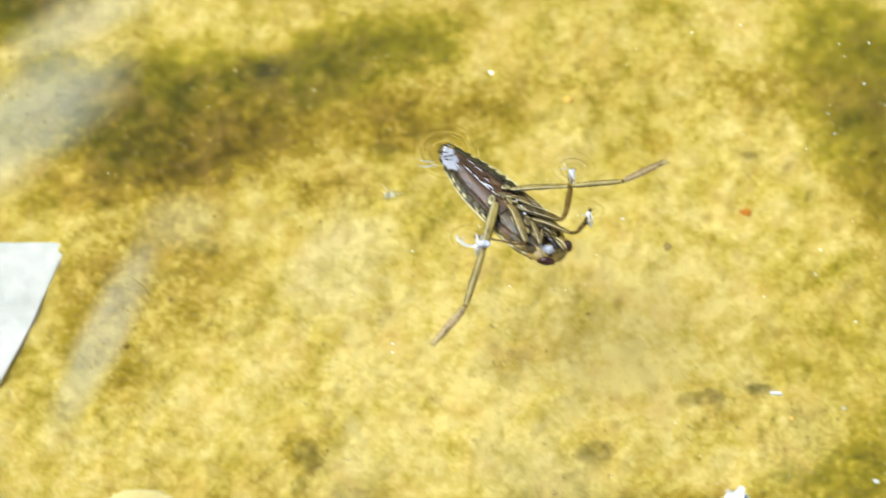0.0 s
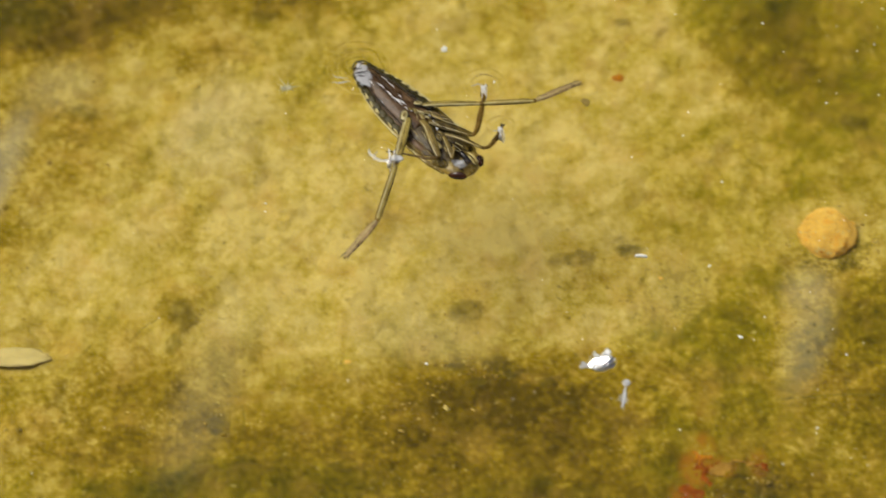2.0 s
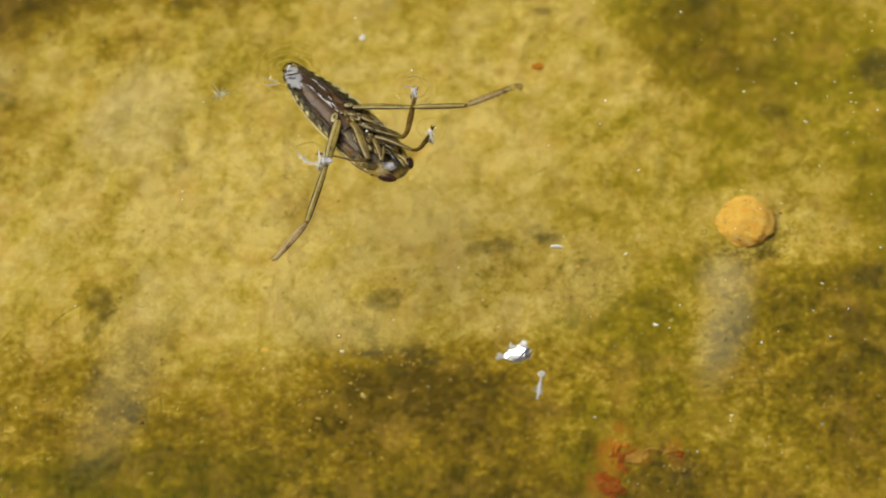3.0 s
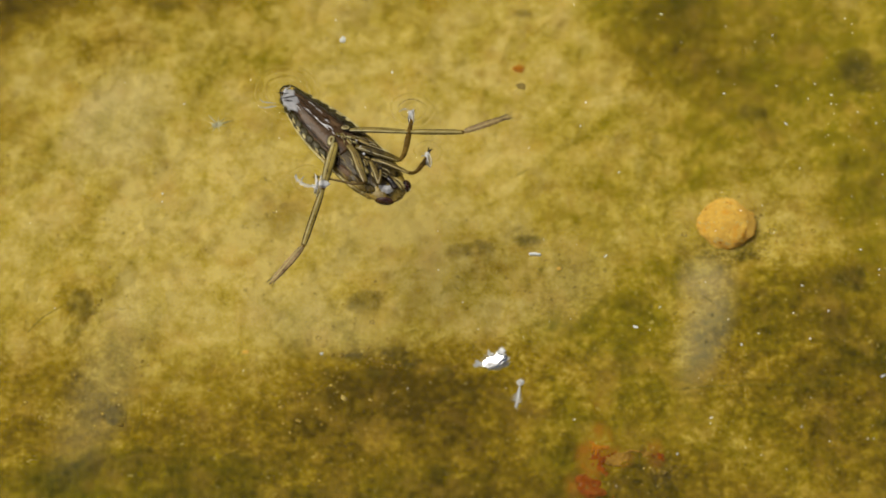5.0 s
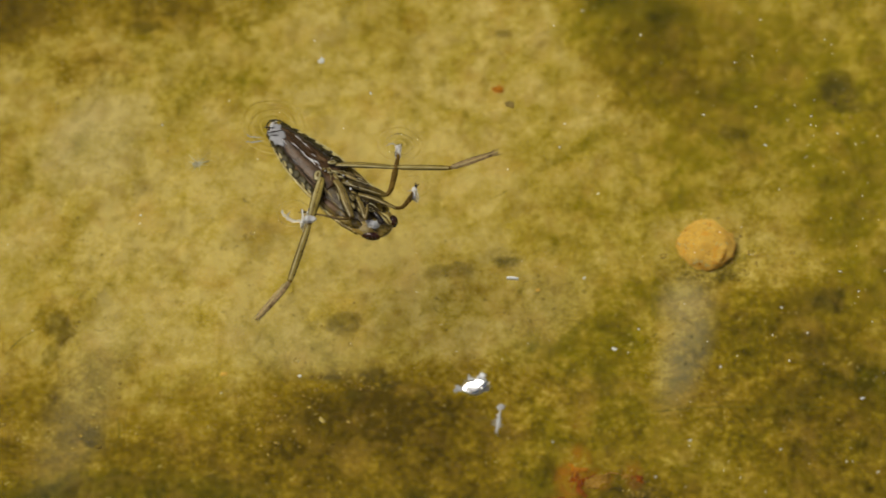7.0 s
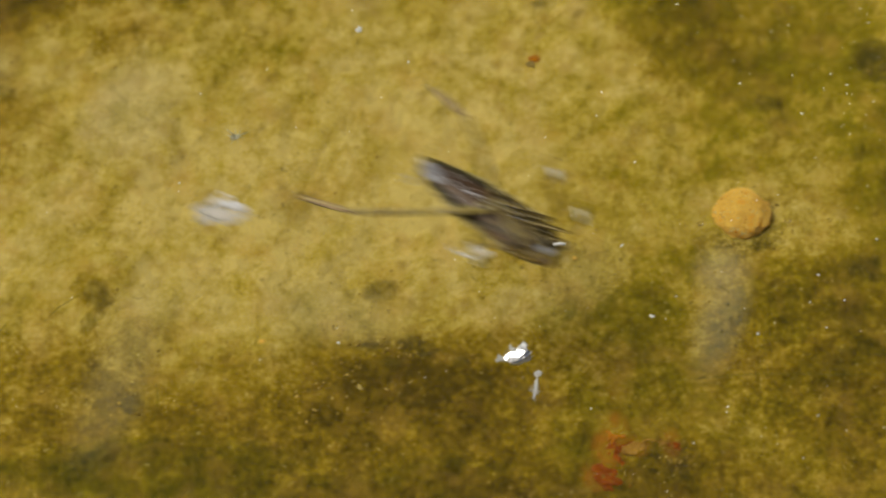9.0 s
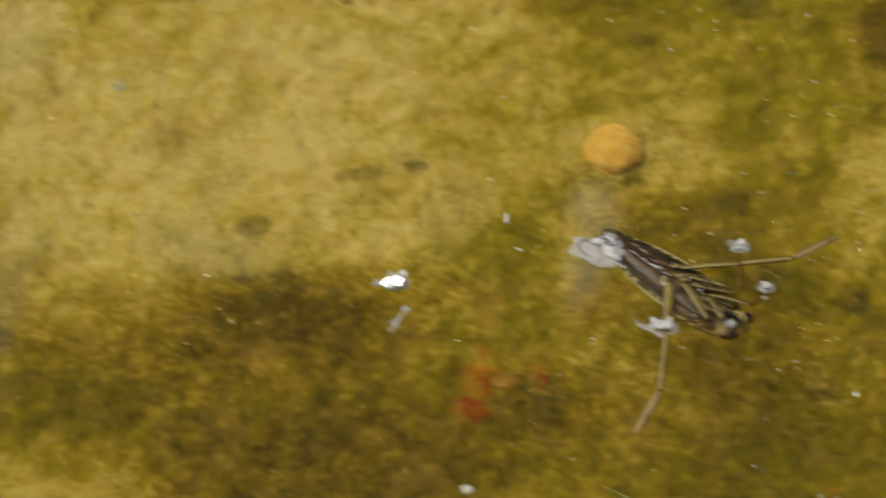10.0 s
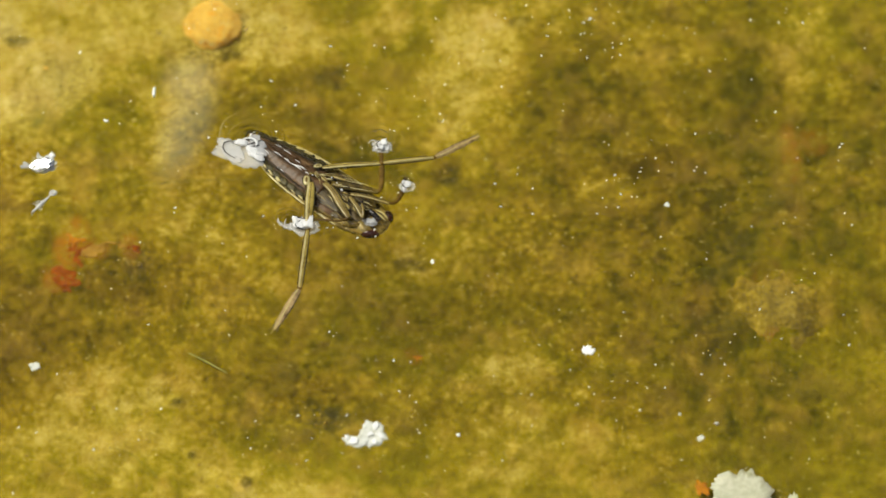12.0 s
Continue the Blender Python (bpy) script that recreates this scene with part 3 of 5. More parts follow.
BARE_SILT = [
    (-17.25, 13.61, 20.1, 10.6, -7, 0.75), (1.16, 24.81, 12.4, 8.7, 0, 0.35), (-33.91, 12.23, 9.6, 9.4, 0, 0.4),
    (-23.36, 28.00, 9.6, 6.2, 0, 0.3), (47.50, 10.11, 3.4, 8.0, -16, 0.45), (45.68, 4.29, 2.5, 4.2, 25, 0.4),
    (15.84, -28.95, 6.0, 5.4, 25, 0.5), (25.54, -35.73, 9.7, 3.1, -13, 0.35), (77.19, 11.86, 2.9, 4.4, 0, 0.4),
    (50.52, -24.05, 3.9, 2.2, 13, 0.5), (30.46, 12.92, 4.8, 3.1, 0, 0.4), (55.29, -31.46, 7.2, 3.7, -7, 0.3),
    (51.88, 18.62, 4.3, 4.4, 0, 0.3), (59.49, -4.45, 2.9, 1.9, 0, 0.4), (-21.93, -5.25, 2.9, 2.5, 0, 0.3),
]
RUST = [
    (12.7, -9.9, 1.2, 1.9, -13, 0.9), (12.18, -11.49, 1.1, 2.5, 0, 0.85), (11.40, -14.47, 1.3, 1.5, 0, 0.66),
    (14.18, -11.38, 1.7, 1.2, 0, 0.66), (13.26, -5.25, 1.2, 1.6, 0, 0.35), (75.3, -0.2, 0.8, 3.4, 6, 0.5), (77.3, 1.2, 1.3, 1.5, 0, 0.42),
    (73.97, -15.92, 3.3, 3.7, 0, 0.4), (6.46, 32.81, 0.8, 0.9, 0, 0.66), (42.28, -23.43, 1.1, 1.1, 0, 0.6),
    (-0.59, 40.94, 1.9, 1.9, 0, 0.3), (17.73, -11.25, 0.8, 1.4, 0, 0.8),
]
BROWN_ALGAE = BROWN_WEST + BROWN_MIDDLE + BROWN_EAST
GREEN_ALGAE = GREEN_WEST + GREEN_MIDDLE + GREEN_EAST + GREEN_EAST_MIDDLE + GREEN_FAR_EAST
BLACK_ROT = ROT_WEST + ROT_EAST
TUFTS_WEST = [
    (-31.58, 5.53, 1.07, 1.53, 10, 0.80), (-32.21, 2.08, 0.81, 1.18, -5, 0.60), (-6.98, 6.17, 1.34, 1.18, 5, 0.75), (2.06, 11.87, 1.79, 0.76, 10, 0.60),
    (7.21, 13.14, 1.25, 0.71, -5, 0.80), (-28.13, -6.29, 0.81, 0.76, -15, 0.70), (-40.25, 28.15, 1.16, 0.88, -15, 0.60), (-50.97, -5.59, 0.81, 0.59, -15, 1.00),
    (-25.20, 39.57, 1.16, 0.71, 5, 0.70), (6.92, 39.24, 0.72, 0.47, -15, 0.70), (-14.89, 15.70, 2.46, 1.76, -5, 0.35), (26.70, 27.34, 1.25, 0.94, -5, 0.70),
]
TUFTS_MIDDLE = [
    (-3.07, -1.03, 0.72, 0.41, -5, 0.90), (-0.07, -1.96, 0.81, 0.47, 9, 0.90), (1.86, -4.13, 0.67, 0.41, -11, 0.80), (-7.92, -0.09, 0.67, 0.41, -15, 0.80),
    (-5.97, -1.96, 0.99, 0.47, -5, 0.60), (5.14, -4.75, 0.90, 0.41, -15, 0.60), (34.50, 7.74, 1.25, 0.65, -15, 0.80), (32.76, -1.03, 0.67, 0.53, -15, 0.70),
    (36.06, 32.59, 1.34, 2.00, 0, 0.70), (-10.79, -4.75, 0.99, 0.47, -15, 0.50), (21.14, -1.03, 0.90, 0.41, -15, 0.50), (-17.93, -11.50, 0.90, 0.47, -15, 0.60),
]
TUFTS_EAST = [
    (45.17, -3.45, 0.54, 0.59, -5, 0.80), (41.74, -12.72, 1.25, 0.76, -15, 0.80), (36.01, -29.89, 1.34, 0.65, -15, 0.70), (31.15, -26.81, 1.25, 0.76, 5, 0.60),
    (28.17, -36.92, 0.49, 0.59, 0, 1.00), (34.70, 8.93, 0.81, 0.65, -5, 0.60), (69.96, -19.34, 0.99, 2.00, -5, 0.70), (78.98, -10.50, 0.90, 0.76, -5, 0.70),
    (62.15, 11.24, 1.16, 0.41, 5, 0.60), (80.08, 9.45, 0.81, 0.53, 5, 0.70), (75.57, -27.43, 1.07, 0.47, -5, 0.70), (69.61, -13.04, 0.54, 0.94, -15, 0.60),
    (23.56, -33.80, 0.45, 0.6, -5, 1.0), (64.41, -2.48, 1.52, 0.24, -5, 0.50),
]
TUFTS_FAR_EAST = [
    (22.05, -28.11, 0.6, 0.45, 10, 0.9), (33.33, -31.86, 0.5, 0.7, 0, 0.8), (24.72, -23.34, 1.0, 0.8, 20, 0.6), (51.48, 14.89, 1.1, 0.9, 0, 0.8),
    (73.95, -5.9, 1.6, 1.0, -10, 0.8), (59.29, 2.38, 0.9, 0.6, 0, 0.6), (80.93, -1.52, 1.1, 0.7, 0, 0.8), (55.0, -6.98, 0.6, 0.9, 30, 0.6),
    (31.14, -25.45, 1.3, 1.4, 30, 0.55), (46.2, -7.6, 0.5, 0.8, 20, 0.6), (60.2, -3.9, 1.2, 0.5, 15, 0.5), (66.5, 6.2, 1.0, 0.7, -10, 0.5),
]
DEPTH = 20.0


def pond_bed():
    """One sheet: the shallow silted bed, its slope and the bank, out to the horizon. Fine mesh in the shallow part."""
    def axis(lo, hi, step):
        mid = np.arange(lo, hi + step / 2, step)
        out = np.cumsum(step * 1.28 ** np.arange(1, 48))
        return np.concatenate([lo - out[::-1], mid, hi + out])

    xs, ys = axis(-72.0, 92.0, 0.24), axis(-58.0, 68.0, 0.24)
    x, y = np.meshgrid(xs, ys)
    x, y = x.ravel(), y.ravel()
    r = np.hypot(x, y)
    near = np.clip((260.0 - r) / 120.0, 0.0, 1.0)
    wob = 0.22 * fractal(x, y, 9.0, 4, 3) * near
    bare = 1.0 - blots(x, y, BARE_SILT, wob)
    fields = {
        "brown_algae": bare * blots(x, y, BROWN_ALGAE, wob),
        "green_algae": bare * blots(x, y, GREEN_ALGAE, wob),
        "clean_silt": 1.0 - bare,
        "black_rot": blots(x, y, BLACK_ROT, wob),
        "pale_silt_and_veil": blots(x, y, PAINTED_SKY_VEILS, wob * 0.5),
        "rust": blots(x, y, RUST, wob),
        "tone_shift": thickness(x, y) * near,
        "dark_tufts": tufts(x, y, TUFTS_WEST + TUFTS_MIDDLE + TUFTS_EAST + TUFTS_FAR_EAST, 0.38 * fractal(x, y, 1.6, 3, 7)),
    }
    # beyond the shallow part the algae and moss go on in patches
    outer = np.clip((np.maximum(np.abs(x - 10.0) - 70.0, np.abs(y - 5.0) - 52.0)) / 25.0, 0.0, 1.0)
    coarse = np.where(r > 600.0, fractal(x, y, 300.0, 4, 81), fractal(x, y, 38.0, 4, 83))
    fields["green_algae"] = np.maximum(fields["green_algae"], outer * np.clip(0.45 + 0.45 * coarse, 0.0, 0.9))
    fields["brown_algae"] = np.maximum(fields["brown_algae"], outer * np.clip(0.3 - 0.4 * coarse, 0.0, 0.8))
    z = -DEPTH + 0.45 * fractal(x, y, 14.0, 3, 11) * near + 0.26 * fractal(x, y, 2.4, 4, 21) * near
    z += (0.5 * fields["brown_algae"] + 0.6 * fields["green_algae"] + 0.35 * fields["dark_tufts"] - 0.9 * fields["black_rot"]) * near
    # deeper water round about, then the bank
    z -= 110.0 * np.clip((r - 160.0) / 700.0, 0.0, 1.0) ** 1.5
    z += 420.0 * np.clip((r - 900.0) / 2200.0, 0.0, 1.0) ** 1.2
    z += np.clip(r - 1500.0, 0, 4000) / 4000 * 120.0 * fractal(x, y, 1500.0, 3, 31)
    nx, ny = len(xs), len(ys)
    idx = np.arange(nx * ny).reshape(ny, nx)
    quads = np.stack([idx[:-1, :-1], idx[:-1, 1:], idx[1:, 1:], idx[1:, :-1]], axis=-1).reshape(-1, 4)
    me = bpy.data.meshes.new("ground")
    me.vertices.add(nx * ny)
    me.vertices.foreach_set("co", (np.stack([x, y, z], axis=1) * MM).astype(np.float32).ravel())
    me.loops.add(quads.size)
    me.loops.foreach_set("vertex_index", quads.ravel().astype(np.int32))
    me.polygons.add(len(quads))
    me.polygons.foreach_set("loop_start", np.arange(0, quads.size, 4, dtype=np.int32))
    me.polygons.foreach_set("use_smooth", np.ones(len(quads), dtype=bool))
    me.update(calc_edges=True)
    for key, values in fields.items():
        a = me.attributes.new(key, "FLOAT", "POINT")
        a.data.foreach_set("value", values.astype(np.float32))
    me.materials.append(BED)
    return tagged(new("ground", me), "yellow-ochre silty pond bed with brown and olive algae", "pond bed", kind="structure")


def bed_height(x, y):
    """The bed's height in mm at a place of the shallow part, without the finest grain."""
    ax, ay = np.array([x], float), np.array([y], float)
    return float(-DEPTH + (0.45 * fractal(ax, ay, 14.0, 3, 11))[0])


def water_sheet():
    n, reach = 24, 4.0
    verts = [(reach * (2 * i / n - 1), reach * (2 * j / n - 1), 0.0) for j in range(n + 1) for i in range(n + 1)]
    faces = [(j * (n + 1) + i, j * (n + 1) + i + 1, (j + 1) * (n + 1) + i + 1, (j + 1) * (n + 1) + i)
             for j in range(n) for i in range(n)]
    ob = new("water", mesh_of("water", verts, faces, WATER))
    ob.visible_shadow = False
    return tagged(ob, "clear shallow pond water with a calm surface", "water", kind="structure")


pond_bed()
water_sheet()


# ---------------------------------------------------------------- the backswimmer
TILT = pose(0.0, 0.66 * MM, -0.3 * MM, 0, 2.0, 0)
WIDTH_KNOTS = ((-0.3, 0.3), (0.0, 0.68), (0.5, 0.98), (1.2, 1.25), (2.3, 1.58), (4.0, 2.03), (5.5, 2.25), (7.2, 2.38), (10.0, 2.44), (11.8, 2.36), (13.2, 2.02), (14.4, 1.72), (15.0, 1.15), (15.3, 0.5))


def body_loft(x0, x1, width, crown, keel, steps, sides=30, ridge=0.0, segments=0):
    """Body skin from x0 to x1 (mm): half-width, height above and depth below as functions of x."""
    loops = []
    for k in range(steps + 1):
        x = x0 + (x1 - x0) * k / steps
        w, up, down = width(x), crown(x), keel(x)
        if segments:
            phase = (x - x0) / (x1 - x0) * segments % 1.0
            w, up = w * (0.985 + 0.025 * phase), up * (0.97 + 0.06 * phase)
        loop = []
        for i in range(sides):
            a = 2 * math.pi * i / sides
            c, s = math.cos(a), math.sin(a)
            yy = w * math.copysign(abs(c) ** 0.85, c)
            zz = up * s if s > 0 else down * s
            if ridge and s > 0:
                zz += ridge * (math.exp(-(yy / 0.3) ** 2) - 0.8 * math.exp(-((abs(yy) - 0.75 * w) / 0.2) ** 2))
            loop.append(Vector((x, yy, zz)) * MM)
        loops.append(loop)
    return rings(loops)


def curve(*knots):
    """Piecewise smooth function through (x, value) knots."""
    def f(x):
        if x <= knots[0][0]:
            return knots[0][1]
        for (xa, va), (xb, vb) in zip(knots, knots[1:]):
            if x <= xb:
                s = (x - xa) / (xb - xa)
                s = s * s * (3 - 2 * s) * 0.3 + s * 0.7
                return va + (vb - va) * s
        return knots[-1][1]
    return f


WIDTH = curve(*WIDTH_KNOTS)


def across_of(p, q):
    return (Vector(q) - Vector(p)).cross(Vector((0, 0, 1))).normalized()


def blade(name, line, radii, mat, parent, label, place, flat=0.45, edge=0.05, stripes=((0.3, 0.1, 1),), edge_mat=None):
    """A flattened limb with dark raised edges and lengthwise stripes, the pale ones painted highlights: (offset across,
    radius, pale or dark).
    """
    pts = [Vector(p) for p in line]
    ob = part(name, limb(pts, radii, 14, flat), mat, parent, label, place)
    side = across_of(pts[0], pts[-1])
    for sign in (1, -1):
        part("edge", limb([p + side * sign * r * 0.96 + Vector((0, 0, 0.02)) for p, r in zip(pts, radii)], [edge * 0.5] + [edge] * (len(pts) - 2) + [edge * 0.5], 6), edge_mat or RIMDARK, ob, "dark edge")
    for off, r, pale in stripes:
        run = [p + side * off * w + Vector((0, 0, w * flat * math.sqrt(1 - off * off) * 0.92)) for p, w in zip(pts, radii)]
        part("stripe", limb(run, [r * 0.3] + [r] * (len(pts) - 2) + [r * 0.3], 6, 0.5, 0.5), (DARK, PALE, GLINT)[pale], ob, ("dark stripe", "pale stripe painted as a highlight", "silvery stripe")[pale])
    return ob


def film_patch(rx, ry, seed, bright):
    """A silvery white patch for film and mirrored sky: a thin torn sheet, smaller bright folds on it and a frayed rim
    (mm).
    """
    rnd = random.Random(int(seed * 10))
    sheet = scrap(rx, ry, 0.05, 0.3, seed * 3.7, 0.04, 56, 3.4)
    folds = []
    for k in range(bright):
        a, d = rnd.uniform(0, 6.28), rnd.uniform(0.0, 0.55)
        folds.append(moved(scrap(rx * rnd.uniform(0.25, 0.5), ry * rnd.uniform(0.22, 0.42), 0.08, 0.45, seed + k * 1.9, 0.1, 30, 4.0),
                           pose(rx * d * math.cos(a) * MM, ry * d * math.sin(a) * MM, (0.1 + 0.04 * k) * MM, rnd.uniform(-10, 10), rnd.uniform(-10, 10), rnd.uniform(0, 180))))
    fray = hairs(int(34 * rx), lambda s: (rx * 0.85 * math.cos(6.28 * s), ry * 0.85 * math.sin(6.28 * s), 0.05), lambda s: (math.cos(6.28 * s + 0.9), math.sin(6.28 * s + 0.9), 0.05), 0.28, 0.03, int(seed * 7))
    return sheet, join(*folds, fray)


def backswimmer():
    bug = new("backswimmer")
    tagged(bug, "dark brown backswimmer floating belly up under the water surface", "water insect")
    flat_place = pose(0, 0, 0)

    def on(name, geo, mat, label="", parent=None, place=None):
        return part(name, geo, mat, parent or bug, label, place if parent else TILT if place is None else place)

    # folded wings make the boat-shaped back below, seen as a thin golden rim
    on("wing_case", body_loft(-0.25, 13.4, lambda x: WIDTH(x) * 1.0, lambda x: 0.1, lambda x: 0.45 + 0.62 * WIDTH(x), 44), GOLD,
       "olive gold folded wing cases with dark flecks")
    belly_top = lambda x: 0.3 + 0.17 * WIDTH(x)
    on("abdomen", body_loft(-0.2, 8.6, lambda x: WIDTH(x) * 0.76, belly_top, lambda x: 0.3, 70, ridge=0.1, segments=7), SHELL,
       "reddish brown glossy ringed belly with a keel")
    for side in (1, -1):
        # overlapping rim plates with a pale dash on the hind corner of each
        for k in range(8):
            x = 0.75 + k * 0.93
            w = WIDTH(x)
            on("rim_plate", moved(lump(0.6, 0.26 + 0.06 * w, 0.1, 0.2, k * 1.7 + side, 1.3, 2),
                                  Matrix.Translation(Vector((x, side * w * 0.8, 0.24)) * MM) @ pose(0, 0, 0, side * -14, 0, side * (17 - 1.6 * k))), RIMDARK, "blackish olive rim plate of the belly")
            if k in ((2, 3, 4, 6, 7) if side < 0 else (1, 3, 4, 5, 7)):
                xd = x + 0.42
                on("rim_dash", moved(lump(0.34 + 0.06 * math.sin(k * 3.3 + side), 0.085 + 0.02 * math.sin(k * 5.0), 0.06, 0.5, k * 1.3 + side, 1.6, 2),
                                     Matrix.Translation(Vector((xd, side * (WIDTH(xd) * 0.9), 0.3)) * MM) @ pose(0, 0, 0, 0, 0, side * (26 - 3 * k))), PALE, "pale yellow dash on the belly rim")
        on("rim_line", limb([(x, side * WIDTH(x) * 1.0, 0.06) for x in (0.8, 2.3, 4.0, 5.5, 7.2, 9.0, 10.5, 11.8)], [0.03, 0.05, 0.06, 0.07, 0.07, 0.07, 0.07, 0.04], 6), PALE, "thin golden body rim")
        # bristles in two rows along the belly, with dark troughs beside the keel
        on("bristle_fringe", hairs(150, lambda s: (1.2 + 6.6 * s, side * WIDTH(1.2 + 6.6 * s) * 0.63, 0.5), lambda s: (-0.9, -side * 0.5, 0.12), 0.75, 0.018, 5 + side),
           HAIR, "brown belly bristles")
        on("keel_fringe", hairs(90, lambda s: (1.2 + 6.4 * s, side * 0.12, 0.72), lambda s: (-0.9, side * 0.6, 0.05), 0.55, 0.016, 9 + side), HAIR, "brown keel bristles")
        for y, w in ((0.62, 0.03),):
            on("belly_groove", limb([(x, side * WIDTH(x) * y * 0.9, belly_top(x) * math.sqrt(1 - (y / 0.76) ** 2) + 0.03) for x in (1.5, 3.0, 4.6, 6.2, 7.8)], [w * 0.3, w, w * 1.2, w, w * 0.4], 6, 0.6, 1.4), RIMDARK, "dark groove along the belly")
    # broken silvery glints on the belly, painted as small white streaks
    for k, (x, y, ln, r, turn) in enumerate(((3.1, -0.1, 0.55, 0.05, 4), (4.35, -0.12, 0.45, 0.06, -6), (5.35, -0.1, 0.6, 0.1, 2), (5.75, 0.12, 0.45, 0.07, 5), (2.6, 0.75, 0.4, 0.04, 8),
                                             (3.6, 0.72, 0.45, 0.045, 4), (5.0, 0.45, 0.35, 0.04, 0), (2.2, -0.45, 0.35, 0.04, -8), (6.5, -0.05, 0.25, 0.05, 0), (4.4, -1.1, 0.4, 0.03, -4))):
        c, s = math.cos(radians(turn)) * ln, math.sin(radians(turn)) * ln
        top = belly_top(x) * math.sqrt(max(0.1, 1 - (y / (WIDTH(x) * 0.76)) ** 2)) + 0.1 * math.exp(-(y / 0.3) ** 2)
        on("belly_glint", limb([(x - c, y - s, top), (x, y + 0.02, top + 0.03), (x + c, y + s, top)], [0.015, r, 0.02], 6, 0.7, 1.5), GLINT, "silvery streak painted as a glint on the belly")
    # segment seams across the belly
    for x in (1.9, 3.1, 4.4, 5.7, 7.0):
        run = [(x - 0.22 * abs(c), WIDTH(x) * 0.74 * c, belly_top(x) * math.sqrt(max(0.02, 1 - c * c * 0.96)) + 0.015) for c in (-0.95, -0.5, 0.0, 0.5, 0.95)]
        on("belly_seam", limb(run, [0.012, 0.022, 0.02, 0.022, 0.012], 6, 0.6), RIMDARK, "dark seam between belly rings")

    on("thorax", body_loft(7.2, 13.9, lambda x: WIDTH(x) * 0.9, curve((7.2, 0.42), (8.4, 0.58), (12.0, 0.6), (13.9, 0.45)), lambda x: 1.2, 36, ridge=0.05), BREAST,
       "dark olive-brown breast")
    for side in (1, -1):
        # overlapping side plates of the breast, and the collar
        for x, y, rx, ry, turn, mat in ((8.6, 1.75, 0.95, 0.34, 2, BREAST), (10.1, 1.8, 1.0, 0.36, 0, SHELL), (11.4, 1.7, 0.85, 0.38, -6, BREAST), (9.4, 2.12, 1.7, 0.2, 0, OLIVE), (12.2, 1.85, 0.85, 0.3, -12, GOLD), (12.9, 1.45, 0.6, 0.42, -16, OLIVE)):
            plate = on("breast_plate", moved(lump(rx, ry, 0.2, 0.18, x + side, 1.4), Matrix.Translation(Vector((x, side * y, 0.55 - 0.12 * y)) * MM) @ pose(0, 0, 0, side * -16, 0, side * turn)), mat, "overlapping side plate of the breast")
            part("plate_edge", limb([(x - rx * 0.9, side * (y - ry * 0.9), 0.62 - 0.12 * y), (x, side * (y - ry), 0.68 - 0.12 * y), (x + rx * 0.9, side * (y - ry * 0.9), 0.62 - 0.12 * y)], [0.02, 0.04, 0.02], 6), DARK, plate, "dark plate edge")
        for k, x in enumerate((8.9, 9.7, 10.5, 11.3)):
            on("breast_rib", limb([(x, side * 1.35, 0.56), (x + 0.2, side * 1.7, 0.5), (x + 0.25, side * 2.05, 0.36)], [0.03, 0.07, 0.03], 6), SHELL, "brown rib on the breast side")
    # little shiny plates crowd the middle line
    for k, (x, y, rx, ry, turn, mat) in enumerate(((6.95, 0.75, 0.3, 0.16, 20, GOLD), (7.35, 0.95, 0.36, 0.16, -25, GOLD), (7.75, 1.25, 0.32, 0.13, 30, PALE), (8.15, 1.0, 0.38, 0.15, -10, GOLD), (8.55, 1.3, 0.3, 0.12, 25, PALE),
                                                   (8.25, 1.65, 0.5, 0.16, 32, OLIVE), (9.1, 1.9, 0.75, 0.17, 18, GOLD), (9.85, 2.25, 0.5, 0.14, 24, OLIVE), (10.6, 1.0, 0.34, 0.14, 10, GOLD), (10.9, 0.55, 0.4, 0.15, -20, OLIVE), (11.6, 0.05, 0.45, 0.16, -15, GOLD), (12.3, 0.25, 0.34, 0.15, -35, GOLD), (12.0, 1.2, 0.5, 0.12, 20, OLIVE), (12.9, 0.85, 0.45, 0.16, 15, OLIVE))):
        sl = on("breast_sliver", moved(lump(rx, ry, 0.12, 0.25, k * 2.1, 1.4, 2), pose(x * MM, y * MM, 0.34 * MM, 0, 0, turn)), mat, "olive-gold sliver between the breast plates", place=flat_place)
        c, s = math.cos(radians(turn)), math.sin(radians(turn))
        for sign in (1, -1):
            part("sliver_edge", limb([(x - c * rx - s * ry * 0.3 * sign, y - s * rx + c * ry * 0.3 * sign, 0.4), (x - s * ry * sign * 1.05, y + c * ry * sign * 1.05, 0.42), (x + c * rx - s * ry * 0.3 * sign, y + s * rx + c * ry * 0.3 * sign, 0.4)], [0.012, 0.026, 0.012], 6), PALE if k % 2 else RIMDARK, sl, "fine edge")
